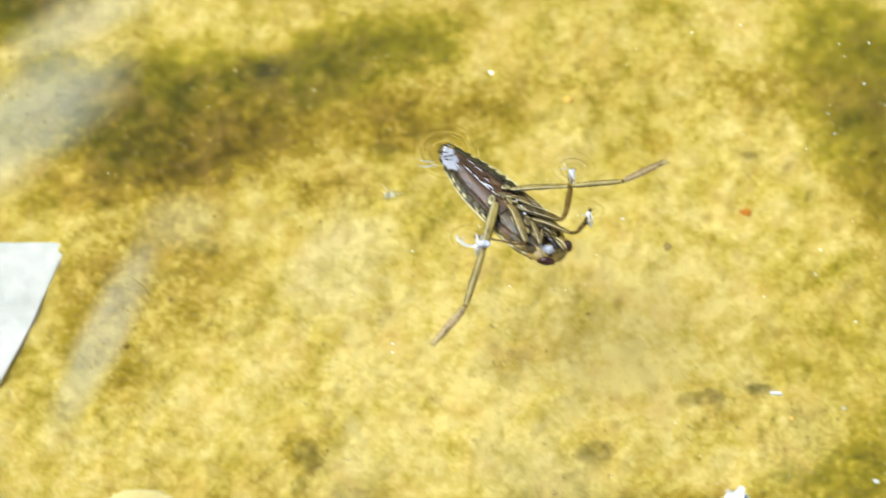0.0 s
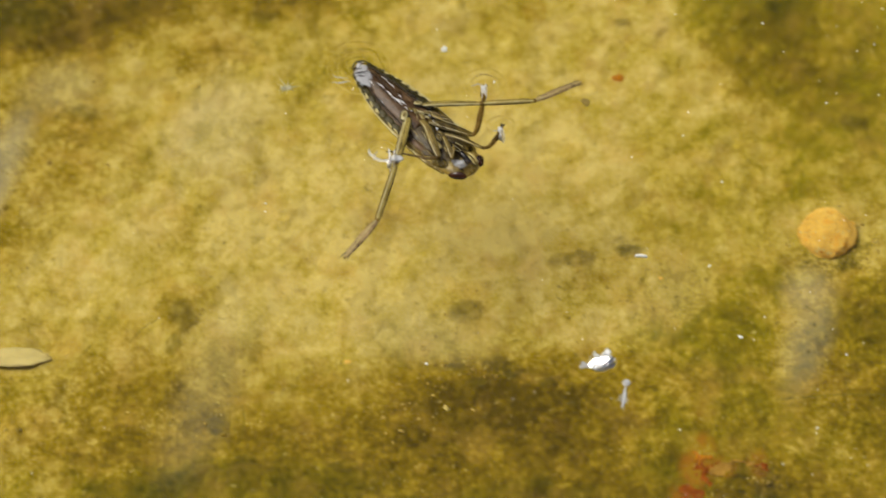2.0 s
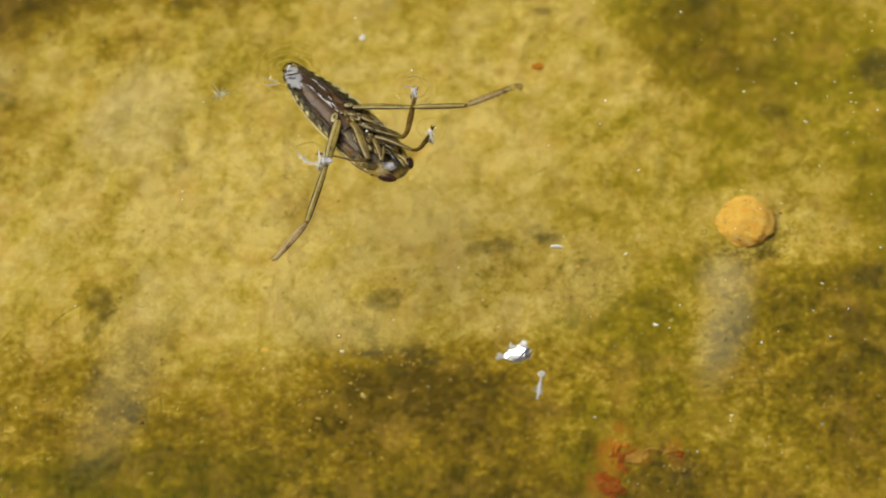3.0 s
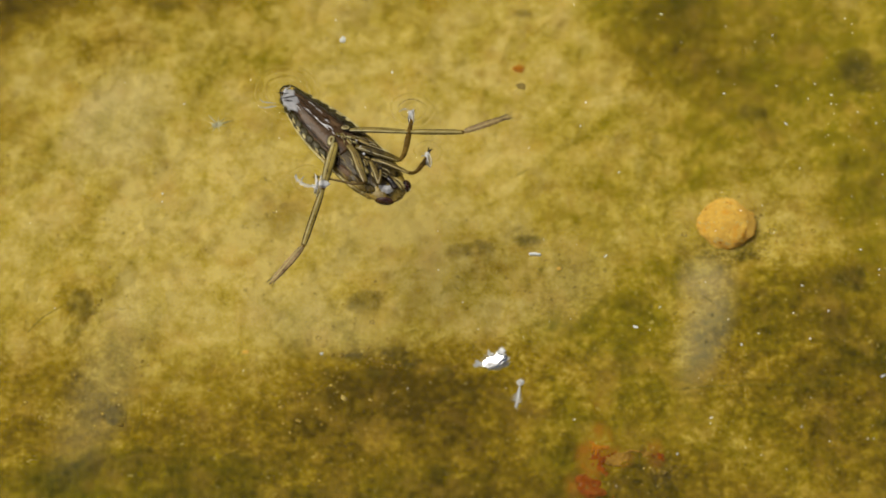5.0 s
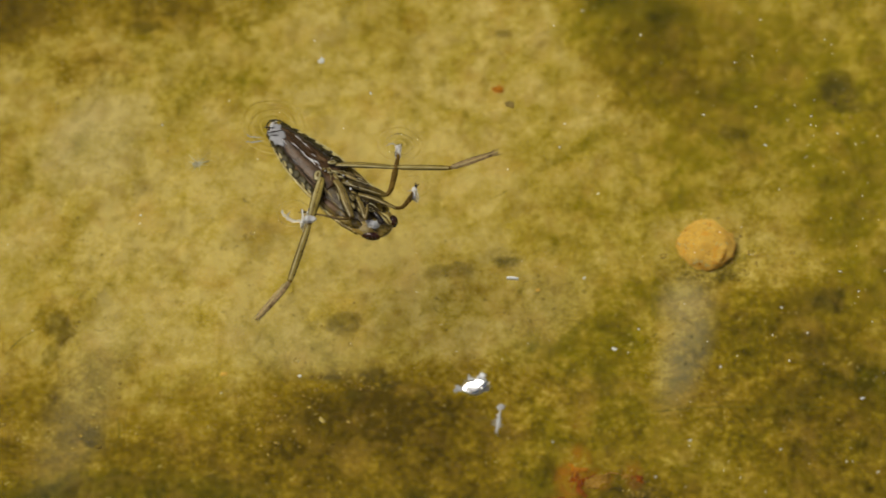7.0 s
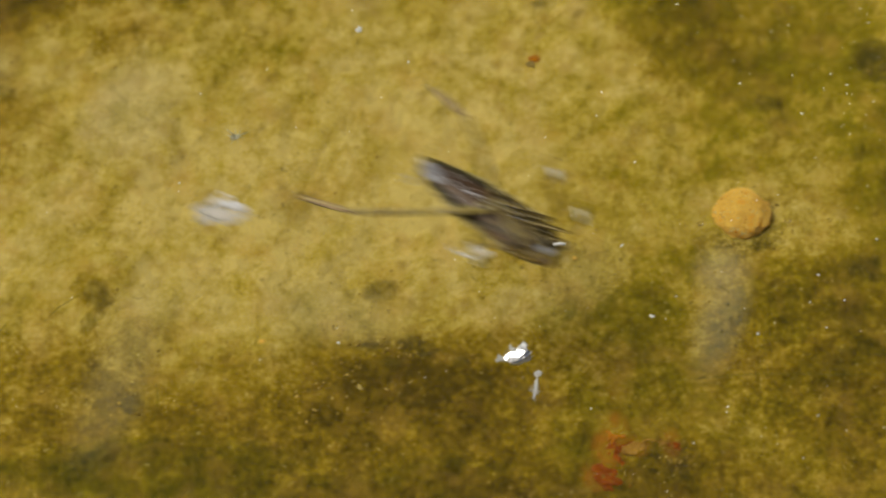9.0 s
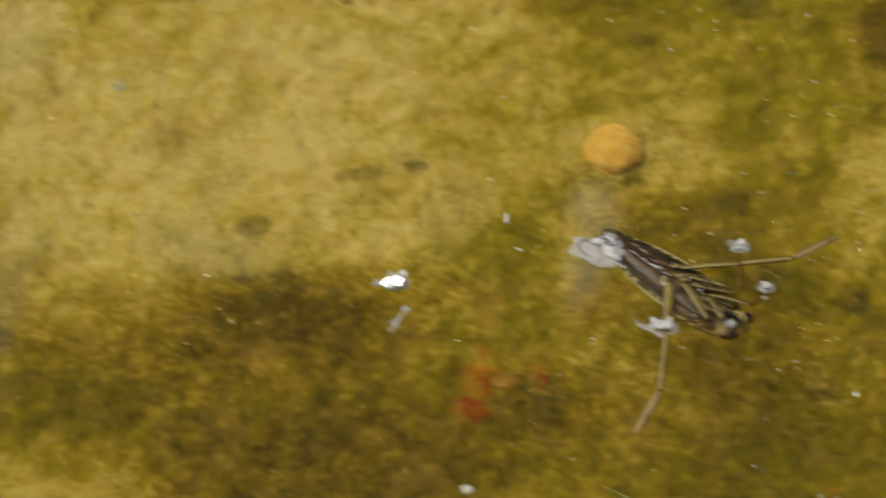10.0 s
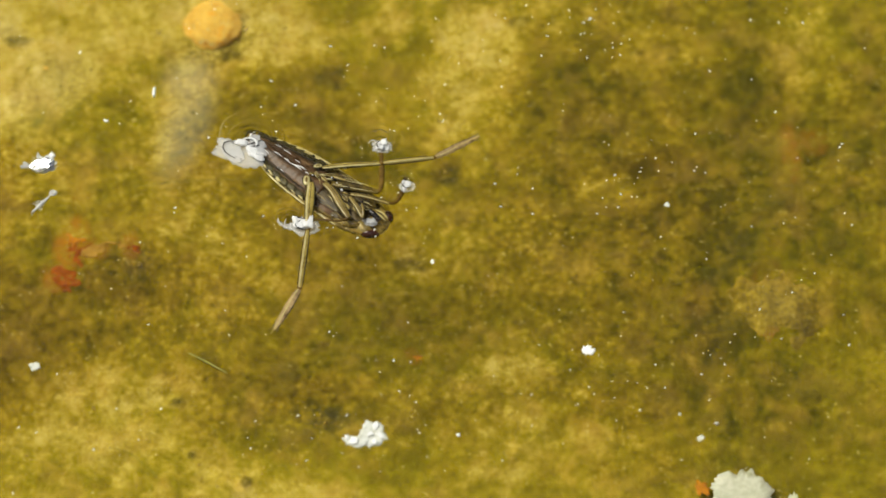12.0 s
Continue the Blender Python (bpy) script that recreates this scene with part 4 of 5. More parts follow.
    for k, (x, y, ln, turn, mat) in enumerate(((8.0, 0.55, 0.35, -40, PALE), (8.9, 0.75, 0.5, -18, PALE), (9.6, 1.3, 0.55, 24, PALE), (9.9, 0.75, 0.45, -25, RIMDARK), (10.4, 1.55, 0.6, 30, RIMDARK), (10.0, -0.3, 0.5, -22, PALE), (11.1, -0.75, 0.55, -20, RIMDARK), (11.9, 0.6, 0.4, -28, PALE),
                                               (12.0, 1.75, 0.6, 22, RIMDARK), (12.7, 1.3, 0.5, 12, PALE), (9.4, -0.75, 0.6, -6, GOLD), (10.6, -1.1, 0.6, -4, GOLD), (11.7, -1.25, 0.5, -10, GOLD), (8.6, -0.65, 0.5, -4, GOLD), (10.9, 2.6, 0.7, 26, PALE), (9.7, 2.5, 0.6, 16, GOLD))):
        c, s = math.cos(radians(turn)) * ln, math.sin(radians(turn)) * ln
        on("breast_line", limb([(x - c, y - s, 0.4), (x, y + 0.05, 0.46), (x + c, y + s, 0.4)], [0.015, 0.045, 0.015], 6, 0.8, 0.6), mat, "fine raised line on the breast", place=flat_place)
    # glints on the breast, painted as bright beads
    for x, y, r in ((10.15, 0.98, 0.13), (8.6, 1.45, 0.09), (7.2, 0.6, 0.07), (9.3, 1.3, 0.07)):
        on("breast_glint", moved(lump(r, r * 0.8, r * 0.6, 0.3, x, 1.5, 2), pose(x * MM, y * MM, 0.52 * MM)), GLINT, "bright bead painted as a glint on the breast", place=flat_place)

    head = on("head", body_loft(13.0, 15.3, lambda x: WIDTH(x) * 0.95, curve((13.0, 0.5), (14.2, 0.5), (15.3, 0.12)), curve((13.0, 1.2), (14.6, 1.0), (15.3, 0.3)), 20), HEADSKIN,
              "mottled olive-yellow head")
    for side, r in ((1, (0.62, 0.42, 0.62)), (-1, (0.86, 0.46, 0.5))):
        part("eye", moved(lump(*r, 0.03, 1.0, 1.0), Matrix.Translation(Vector((14.55, 1.38 if side > 0 else -1.08, -0.12)) * MM) @ pose(0, 0, 0, 0, 0, side * -38)),
             EYES, head, "glossy dark red compound eye")
    part("beak", limb([(14.4, 0.35, 0.5), (13.6, 0.4, 0.75), (12.7, 0.35, 0.85), (11.9, 0.25, 0.8)], [0.3, 0.26, 0.18, 0.06]), DARK, head, "short dark jointed beak")
    for y, turn in ((0.75, 24), (1.1, 40), (-0.6, -20)):
        part("face_stripe", limb([(13.4, y * 0.9, 0.52), (14.1, y, 0.55), (14.8, y * 0.92, 0.36)], [0.04, 0.1, 0.03], 6, 0.5), PALE if y > 0 else DARK, head, "stripe on the face")
    face, folds = film_patch(0.62, 0.38, 7.0, 6)
    film = part("face_film", face, FILM, head, "silvery air on the face", pose(14.1 * MM, -0.5 * MM, 0.8 * MM, 0, 0, 30))
    part("fold", folds, FILM, film, "bright white fold of film")

    # short front and middle legs
    def short_leg(name, femur, widths, shin, shin_r, label, mats, stripes, flat=0.4):
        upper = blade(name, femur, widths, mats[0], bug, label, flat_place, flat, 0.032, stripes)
        part("shin", limb(shin, shin_r, 12, 0.75), mats[1], upper, "amber brown shin")
        end, back = Vector(shin[-1]), Vector(shin[-2])
        way = (end - back).normalized()
        out = across_of(back, end)
        part("claw", join(limb([end, end + way * 0.25 + out * 0.1, end + way * 0.45 + out * 0.22], [0.1, 0.07, 0.015], 6),
                          limb([end, end + way * 0.25 - out * 0.08, end + way * 0.5 - out * 0.16], [0.1, 0.07, 0.015], 6)), DARK, upper, "black claws")
        part("spines", hairs(9, lambda s: Vector(shin[0]).lerp(end, 0.15 + 0.75 * s) + out * 0.1, lambda s: way + out * 0.8, 0.35, 0.02, 3), HAIR, upper, "short leg spines")
        return upper

    short_leg("middle_leg", [(8.9, 1.1, 0.3), (10.2, 1.75, 0.33), (11.5, 2.45, 0.32), (12.5, 3.0, 0.25)], [0.24, 0.42, 0.38, 0.2],
              [(12.5, 3.0, 0.25), (12.2, 3.75, 0.2), (11.1, 5.05, 0.1), (9.9, 6.4, 0.05), (9.0, 7.35, 0.05)], [0.17, 0.22, 0.27, 0.18, 0.1], "broad olive middle leg bent outwards", (OLIVE, AMBER), ((0.5, 0.035, 1), (-0.35, 0.03, 0)))
    short_leg("middle_leg", [(8.5, 0.65, 0.4), (9.6, 0.4, 0.48), (11.2, -0.3, 0.48), (12.65, -0.9, 0.38)], [0.26, 0.34, 0.36, 0.22],
              [(12.65, -0.9, 0.4), (12.1, -1.7, 0.35), (10.9, -2.5, 0.3), (9.4, -3.45, 0.15)], [0.14, 0.12, 0.1, 0.07], "olive middle leg folded over the breast", (LEGOLIVE, BROWNSHIN), ((0.6, 0.05, 1), (-0.2, 0.03, 0)))
    short_leg("front_leg", [(11.0, 1.15, 0.45), (12.1, 1.75, 0.5), (13.2, 2.25, 0.42), (14.1, 2.65, 0.3)], [0.16, 0.22, 0.2, 0.14],
              [(14.1, 2.65, 0.3), (14.35, 3.2, 0.2), (14.05, 4.2, 0.1), (13.7, 4.9, 0.05), (13.25, 5.6, 0.05)], [0.15, 0.17, 0.22, 0.16, 0.1], "olive front leg reaching to the surface", (LEGOLIVE, BROWNSHIN), ((0.4, 0.045, 1), (-0.4, 0.025, 0)))
    short_leg("front_leg", [(11.2, 0.85, 0.5), (12.2, 0.45, 0.62), (13.2, 0.0, 0.6), (13.6, -0.25, 0.5)], [0.16, 0.23, 0.21, 0.14],
              [(13.6, -0.25, 0.55), (13.2, 0.3, 0.75), (12.6, 0.8, 0.8)], [0.14, 0.12, 0.07], "olive front leg tucked under the head", (LEGOLIVE, LEGOLIVE), ((0.5, 0.035, 1), (-0.3, 0.025, 0)))

    # long oar-like hind legs, hinged at the hip
    def oar(hip, knee, ankle, tip, thigh, label, seed):
        base = Vector(hip)
        k, a, t = (Vector(p) - base for p in (knee, ankle, tip))
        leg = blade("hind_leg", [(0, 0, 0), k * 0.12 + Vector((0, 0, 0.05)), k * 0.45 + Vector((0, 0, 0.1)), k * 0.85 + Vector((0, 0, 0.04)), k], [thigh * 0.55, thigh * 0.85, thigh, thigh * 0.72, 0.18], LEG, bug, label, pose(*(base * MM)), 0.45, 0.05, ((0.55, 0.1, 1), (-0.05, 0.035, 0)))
        turn = math.degrees(math.atan2(k.y, k.x))
        for r, lift, mat, text in (((0.62, 0.38, 0.1), -0.02, RIMDARK, "dark socket of the hip"), ((0.54, 0.3, 0.12), 0.04, PALE, "pale ring round the hip joint"), ((0.36, 0.16, 0.1), 0.08, LEGOLIVE, "olive hip joint")):
            part("hip_joint", moved(lump(*[q * thigh / 0.4 for q in r], 0.08, 3.0, 1.0, 3), pose(0, 0, lift * MM, 0, 0, turn)), mat, leg, text, pose(-0.42 * MM, -0.12 * MM, 0.02 * MM))
        side = across_of(k, a)
        rad = [0.16, 0.24, 0.25, 0.23, 0.17]
        run = [k, k.lerp(a, 0.2), k.lerp(a, 0.5), k.lerp(a, 0.85), a]
        part("shin", limb(run, rad, 12, 0.55), LEG, leg, "olive brown shin with dark edges")
        for sign in (1, -1):
            part("edge", limb([p + side * sign * r * 0.96 + Vector((0, 0, 0.03)) for p, r in zip(run, rad)], [0.025, 0.05, 0.055, 0.05, 0.03], 6), DARK, leg, "dark shin edge")
        # highlight painted along the shin as a pale stripe
        part("stripe", limb([p + side * r * 0.25 + Vector((0, 0, r * 0.52)) for p, r in zip(run, rad)], [0.02, 0.075, 0.08, 0.07, 0.02], 6, 0.5, 0.4), PALE, leg, "pale stripe painted as a highlight")
        for joint, r in ((k, 0.22), (a, 0.2)):
            part("joint", moved(lump(r, r * 0.85, r * 0.8, 0.1, 1.0, 1.0, 2), Matrix.Translation(joint * MM)), AMBER, leg, "dark amber leg joint")
        run = [a, a.lerp(t, 0.12), a.lerp(t, 0.4), a.lerp(t, 0.75), t]
        part("paddle", limb(run, [0.14, 0.27, 0.34, 0.27, 0.07], 12, 0.35), PADDLE, leg, "purplish brown hair-fringed paddle foot")
        out = across_of(a, t)
        part("paddle_rib", limb([p + out * o + Vector((0, 0, 0.1)) for p, o in zip(run, (0.02, 0.08, 0.06, 0.0, 0.0))], [0.02, 0.05, 0.05, 0.035, 0.015], 6), PALE, leg, "pale rib of the paddle")
        part("paddle_rib", limb([p - out * o for p, o in zip(run, (0.1, 0.26, 0.33, 0.26, 0.05))], [0.02, 0.035, 0.04, 0.04, 0.015], 6), DARK, leg, "dark rib of the paddle")
        way = (t - a).normalized()
        part("swimming_hairs", join(hairs(60, lambda s: a.lerp(t, 0.04 + 0.9 * s) + out * 0.2, lambda s: way + out * 0.25, 0.7, 0.016, seed),
                                    hairs(60, lambda s: a.lerp(t, 0.04 + 0.9 * s) - out * 0.2, lambda s: way - out * 0.25, 0.7, 0.016, seed + 1)), HAIR, leg, "fine swimming hairs")
        return leg

    near = oar((7.65, -0.1, 0.5), (10.75, -4.05, 0.25), (14.4, -9.2, -0.05), (15.75, -14.0, -0.25), 0.4, "long olive hind leg held out like an oar", 3)
    far = oar((7.2, 1.85, 0.35), (10.6, 5.6, 0.25), (13.45, 9.25, -0.05), (14.65, 13.7, -0.25), 0.27, "long olive hind leg held out like an oar", 13)

    # glassy tail end: dark hooked rim, pale air beneath, crossing bristles
    on("tail_film", moved(scrap(1.05, 0.6, 0.1, 0.35, 2.2, 0.03, 40, 3.0), Matrix.Translation(Vector((1.5, -0.65, 0.72)) * MM) @ pose(0, 0, 0, 0, 0, -22)), FILM, "silvery air film on the tail")
    on("tail_film", moved(scrap(0.55, 0.38, 0.08, 0.3, 6.2, 0.03, 30, 3.0), Matrix.Translation(Vector((0.55, -0.1, 0.68)) * MM) @ pose(0, 0, 0, 0, 0, 40)), FILM, "silvery air film on the tail")
    on("tail_rim", limb([(0.7, -0.95, 0.55), (-0.05, -0.6, 0.6), (-0.28, 0.05, 0.62), (0.1, 0.62, 0.6), (1.0, 0.95, 0.55)], [0.03, 0.07, 0.08, 0.07, 0.03], 8), RIMDARK, "dark hooked tail rim")
    on("tail_crescent", limb([(0.15, 0.42, 0.72), (0.1, -0.1, 0.74), (0.5, -0.62, 0.75)], [0.03, 0.1, 0.04], 8, 0.6, 0.5), GLINT, "white curl of air round the tail")
    for x, y, dx, dy in ((0.7, -0.2, -0.75, -0.75), (1.25, 0.1, -0.65, -1.25), (0.4, 0.3, -0.8, -0.4), (1.5, -0.5, -0.5, -0.55)):
        on("tail_bristle", limb([(x, y, 0.78), (x + dx * 0.5, y + dy * 0.6, 0.83), (x + dx, y + dy, 0.74)], [0.03, 0.06, 0.015], 6), DARK, "dark tail bristle")

    # white patches at tail and feet: film, and sky mirrored in the dimples, painted white
    dimples = []
    for x, y, rx, ry, turn, seed, n in ((0.35, -1.55, 2.3, 1.35, 8, 1.0, 7), (9.35, 7.1, 0.85, 0.72, 45, 2.0, 7), (13.95, 5.1, 0.72, 0.58, 60, 3.0, 6), (10.25, -4.0, 1.3, 0.82, 40, 4.0, 8)):
        sheet, folds = film_patch(rx, ry, seed, n)
        d = on("film_and_sky_patch", sheet, VEIL, "silvery film and painted sky reflection on the water", place=flat_place)
        if x > 1:
            part("fold", folds, AIR, d, "bright white fold of film")
        else:
            part("fold", join(moved(lump(0.95, 0.5, 0.1, 0.35, 8.1, 1.6, 4), pose(1.45 * MM, 0.75 * MM, 0.26 * MM, 0, 0, -12)), moved(lump(0.6, 0.36, 0.1, 0.35, 2.9, 1.8, 4), pose(-0.1 * MM, 1.0 * MM, 0.28 * MM, 0, 0, 30)),
                              limb([(-0.2, 1.3, 0.4), (0.4, 1.75, 0.42), (1.0, 1.65, 0.42), (1.2, 1.2, 0.4)], [0.03, 0.12, 0.14, 0.04], 8, 0.6)), AIR, d, "bright white fold of film")
            part("fold", moved(lump(1.5, 0.75, 0.05, 0.3, 5.5, 1.6, 4), pose(-0.3 * MM, -0.2 * MM, 0.16 * MM, 0, 0, -20)), VEIL, d, "milky fold of film")
        # the dimple's refraction edge, painted as a dark line
        part("dimple_edge", limb([(rx * 0.55 * math.cos(a), ry * 0.6 * math.sin(a), 0.3) for a in (1.9, 2.5, 3.1, 3.8, 4.5, 5.1)], [0.02, 0.045, 0.05, 0.045, 0.04, 0.015], 6), DARK, d, "dark line painted as the dimple's refracted edge")
        dimples.append((d, x, y, turn))
    # thin white hooks painted as sky glints beside the resting feet
    for run, r in (([(7.9, -4.65, 0.1), (8.4, -5.0, 0.12), (9.2, -4.95, 0.14), (10.0, -4.45, 0.14), (10.6, -4.0, 0.16)], 0.17), ([(8.5, -4.3, 0.1), (8.9, -4.9, 0.12), (9.6, -5.0, 0.1)], 0.1),
                   ([(8.15, 6.6, 0.1), (8.2, 7.1, 0.12), (8.75, 7.4, 0.12)], 0.09), ([(13.2, 4.7, 0.12), (13.35, 5.0, 0.14), (13.6, 5.2, 0.12)], 0.09), ([(0.9, -1.0, 0.1), (0.55, -1.75, 0.12), (0.0, -2.3, 0.1)], 0.12), ([(0.6, -0.9, 0.1), (-0.1, -1.6, 0.12), (-0.6, -1.7, 0.1)], 0.08)):
        on("glint_hook", limb(run, [0.02] + [r * 0.8] * (len(run) - 2) + [0.02], 8, 0.4, 1.8), VEIL, "thin white hook painted as a sky glint", place=flat_place)
    on("foot_bead", moved(lump(0.5, 0.36, 0.16, 0.5, 4.0, 2.0, 3), pose(10.5 * MM, -3.75 * MM, 0.45 * MM, 0, 0, 50)), AIR, "white bead on the knee", place=flat_place)
    for x, y in ((8.95, 7.2), (13.45, 5.25)):
        on("foot_bead", moved(lump(0.3, 0.17, 0.14, 0.4, x, 2.0, 2), pose(x * MM, y * MM, 0.2 * MM, 0, 0, -50)), AIR, "white bead on the foot", place=flat_place)
    for x, y, radii in ((0.2, 0.6, (1.5, 2.5)), (8.7, 7.6, (0.8, 1.5)), (13.2, 5.6, (0.8,)), (8.9, -4.2, (1.1,))):
        for k, r in enumerate(radii):
            rip = on("ripple", torus(r, 0.45, 0.032 - 0.012 * k), CLEAR, "thin ripple ring in the water", place=pose(x * MM, y * MM, 0.07 * MM))
            rip.visible_shadow = False
    return bug, near, far, dimples


BUG, NEAR_OAR, FAR_OAR, DIMPLES = backswimmer()


# ---------------------------------------------------------------- things on the bed
def pebble():
    """A low round stone, crusted all over with fine grains."""
    def narrow(p):
        # it tapers to a blunt point at one end
        k = max(0.0, p.y / (2.9 * MM))
        return Vector((p.x * (1.0 - 0.32 * k ** 1.4), p.y * (1.0 + 0.12 * k), p.z * (1.0 - 0.2 * k)))

    body, skin = moved(lump(2.6, 2.75, 1.25, 0.1, 4.4, 2.6, 5), pose(0, 0, 0.25 * MM))
    ob = part("pebble", ([narrow(p) for p in body], skin), ORANGE)
    rnd = random.Random(5)
    x, y = 24.4, 14.95
    ob.matrix_basis = pose(x * MM, y * MM, (bed_height(x, y) - 0.35) * MM)
    tagged(ob, "round orange-ochre pebble lying on the silt", "pebble")
    for mat, count, label in ((ORANGE, 420, "orange grains of the crust"), (PALELEAF, 130, "pale grains of the crust"), (RUSSET, 60, "rust-red grains of the crust")):
        grains = []
        for _ in range(count):
            a, r = rnd.uniform(0, 6.283), 0.99 * math.sqrt(rnd.random())
            size = rnd.uniform(0.07, 0.17)
            top = 0.2 + 1.2 * math.sqrt(max(0.0, 1 - r * r))
            grains.append(moved(lump(size, size * rnd.uniform(0.6, 1.0), size * 0.7, 0.4, rnd.uniform(0, 90), 1.4, 1), pose(2.55 * r * math.cos(a) * MM, 2.75 * r * math.sin(a) * MM, top * MM, 0, 0, rnd.uniform(0, 180))))
        crust, faces = join(*grains)
        part("crust", ([narrow(p) for p in crust], faces), mat, ob, label)


def mud_clod():
    """A low mound of the same silt, risen out of the algae."""
    ox, oy = 73.93, -17.49
    n = 90
    g = np.linspace(-8.5, 8.5, n)
    gx, gy = [k.ravel() for k in np.meshgrid(g, g)]
    r = np.hypot(gx / 0.85, gy) + 1.3 * fractal(gx + 40, gy, 5.0, 3, 71)
    z = 0.45 * fractal(gx + ox, gy + oy, 14.0, 3, 11) + 1.5 * np.exp(-(r / 5.0) ** 2) - 0.1 - 0.3 * np.maximum(r - 4.8, 0) + 0.3 * fractal(gx, gy, 1.6, 3, 61)
    idx = np.arange(n * n).reshape(n, n)
    quads = np.stack([idx[:-1, :-1], idx[:-1, 1:], idx[1:, 1:], idx[1:, :-1]], axis=-1).reshape(-1, 4)
    me = mesh_of("mud_clod", (np.stack([gx, gy, z], axis=1) * MM).tolist(), quads.tolist(), BED)
    rise = np.clip((r - 0.5) / 5.5, 0.0, 1.0)
    for key, values in (("pale_silt_and_veil", 0.07 * (1.0 - rise)), ("brown_algae", 0.5 + 0.25 * rise), ("green_algae", 0.05 + 0.6 * rise), ("rust", 0.5 * np.exp(-((gx + 1.0) ** 2 + (gy + 3.2) ** 2) / 2.5))):
        me.attributes.new(key, "FLOAT", "POINT").data.foreach_set("value", values.astype(np.float32))
    ob = new("mud_clod", me)
    ob.matrix_basis = pose(ox * MM, oy * MM, -DEPTH * MM)
    tagged(ob, "rough brown clod of mud on the bed", "clod")


def red_leaf():
    x, y = 14.05, -10.85
    leaf = new("rotten_leaf")
    leaf.matrix_basis = pose(x * MM, y * MM, (bed_height(x, y) + 0.4) * MM)
    tagged(leaf, "torn red and orange rotting leaf on the bed", "dead leaf")
    rnd = random.Random(9)
    # torn pieces of one leaf, half covered by silt
    for dx, dy, rx, ry, turn, mat, label in ((-0.9, 2.0, 0.65, 1.4, -8, RUSSET, "orange torn leaf piece"), (-0.7, 0.6, 0.6, 0.9, 24, RED, "red torn leaf piece"), (-1.9, -3.4, 0.9, 0.95, 20, RED, "red torn leaf piece"), (-1.2, -4.4, 0.6, 0.7, 60, RED, "red torn leaf piece"),
                                             (-1.2, -1.3, 0.45, 0.9, 10, RED, "red torn leaf piece"), (0.5, -0.6, 0.9, 0.5, 12, TANLEAF, "tan torn leaf piece"), (2.3, 0.0, 0.8, 0.3, -8, TANLEAF, "tan torn leaf piece"), (4.5, -0.6, 0.25, 0.5, 0, RED, "red torn leaf piece")):
        part("leaf_piece", scrap(rx * 1.35, ry * 1.3, 0.04, 0.4, dx * 7.1 + dy, 0.04, 90, 2.6), mat, leaf, label, pose(dx * MM, dy * MM, rnd.uniform(-0.15, 0.1) * MM, rnd.uniform(-10, 10), rnd.uniform(-10, 10), turn))
        for k in range(6):
            size = rnd.uniform(0.1, 0.32)
            part("leaf_scrap", scrap(size, size * rnd.uniform(0.35, 0.9), 0.03, 0.8, rnd.uniform(0, 50), 0.06, 24, 4.5), mat, leaf, "",
                 pose((dx + rnd.gauss(0, rx * 0.8)) * MM, (dy + rnd.gauss(0, ry * 0.8)) * MM, rnd.uniform(-0.3, 0.1) * MM, rnd.uniform(-8, 8), rnd.uniform(-8, 8), rnd.uniform(0, 360)))
    part("leaf_vein", limb([(0.7, -0.7, 0.1), (1.5, 0.1, 0.3), (2.4, 0.05, 0.3), (3.1, -0.2, 0.05)], [0.04, 0.09, 0.07, 0.03], 8, 0.4, 1.6), TANLEAF, leaf, "tan curled leaf edge")


def pale_leaf():
    x, y = -45.22, 0.98
    leaf = part("fallen_leaf", scrap(2.95, 0.95, 0.06, 0.22, 5.5, -0.03, 60, 2.4), PALELEAF)
    leaf.matrix_basis = pose(x * MM, y * MM, (bed_height(x, y) + 0.3) * MM, 0, 0, 3)
    tagged(leaf, "bleached yellow leaf lying on the silt", "dead leaf")
    part("midrib", limb([(-2.6, 0.1, 0.02), (0, 0.02, 0.03), (2.6, -0.1, 0.02)], [0.03, 0.05, 0.02], 6, 0.5), PALELEAF, leaf)


def lichen_scrap():
    x, y = 69.99, -38.59
    ob = part("bark_scrap", join(scrap(2.6, 2.7, 0.25, 0.2, 8.8, 0.03, 120, 4.2), moved(scrap(2.0, 1.3, 0.2, 0.25, 3.4, 0.03, 90, 4.2), pose(2.6 * MM, -1.7 * MM, 0.05 * MM, 0, 0, -20)), moved(scrap(0.55, 1.35, 0.18, 0.3, 6.1, 0.03, 60, 4.2), pose(4.5 * MM, 0.1 * MM, 0.02 * MM, 0, 0, 10))), CHALK)
    ob.matrix_basis = pose(x * MM, y * MM, (bed_height(x, y) + 1.0) * MM, 0, 0, -15)
    tagged(ob, "torn pale greenish-white scrap of bark", "debris")
    x, y = 66.71, -37.80
    ob = part("leaf_fragment", scrap(0.6, 0.8, 0.06, 0.5, 3.3, 0.03, 40, 4.0), RUSSET)
    ob.matrix_basis = pose(x * MM, y * MM, (bed_height(x, y) + 1.0) * MM, 0, 0, 20)
    tagged(ob, "small orange-red leaf fragment on the bed", "dead leaf")


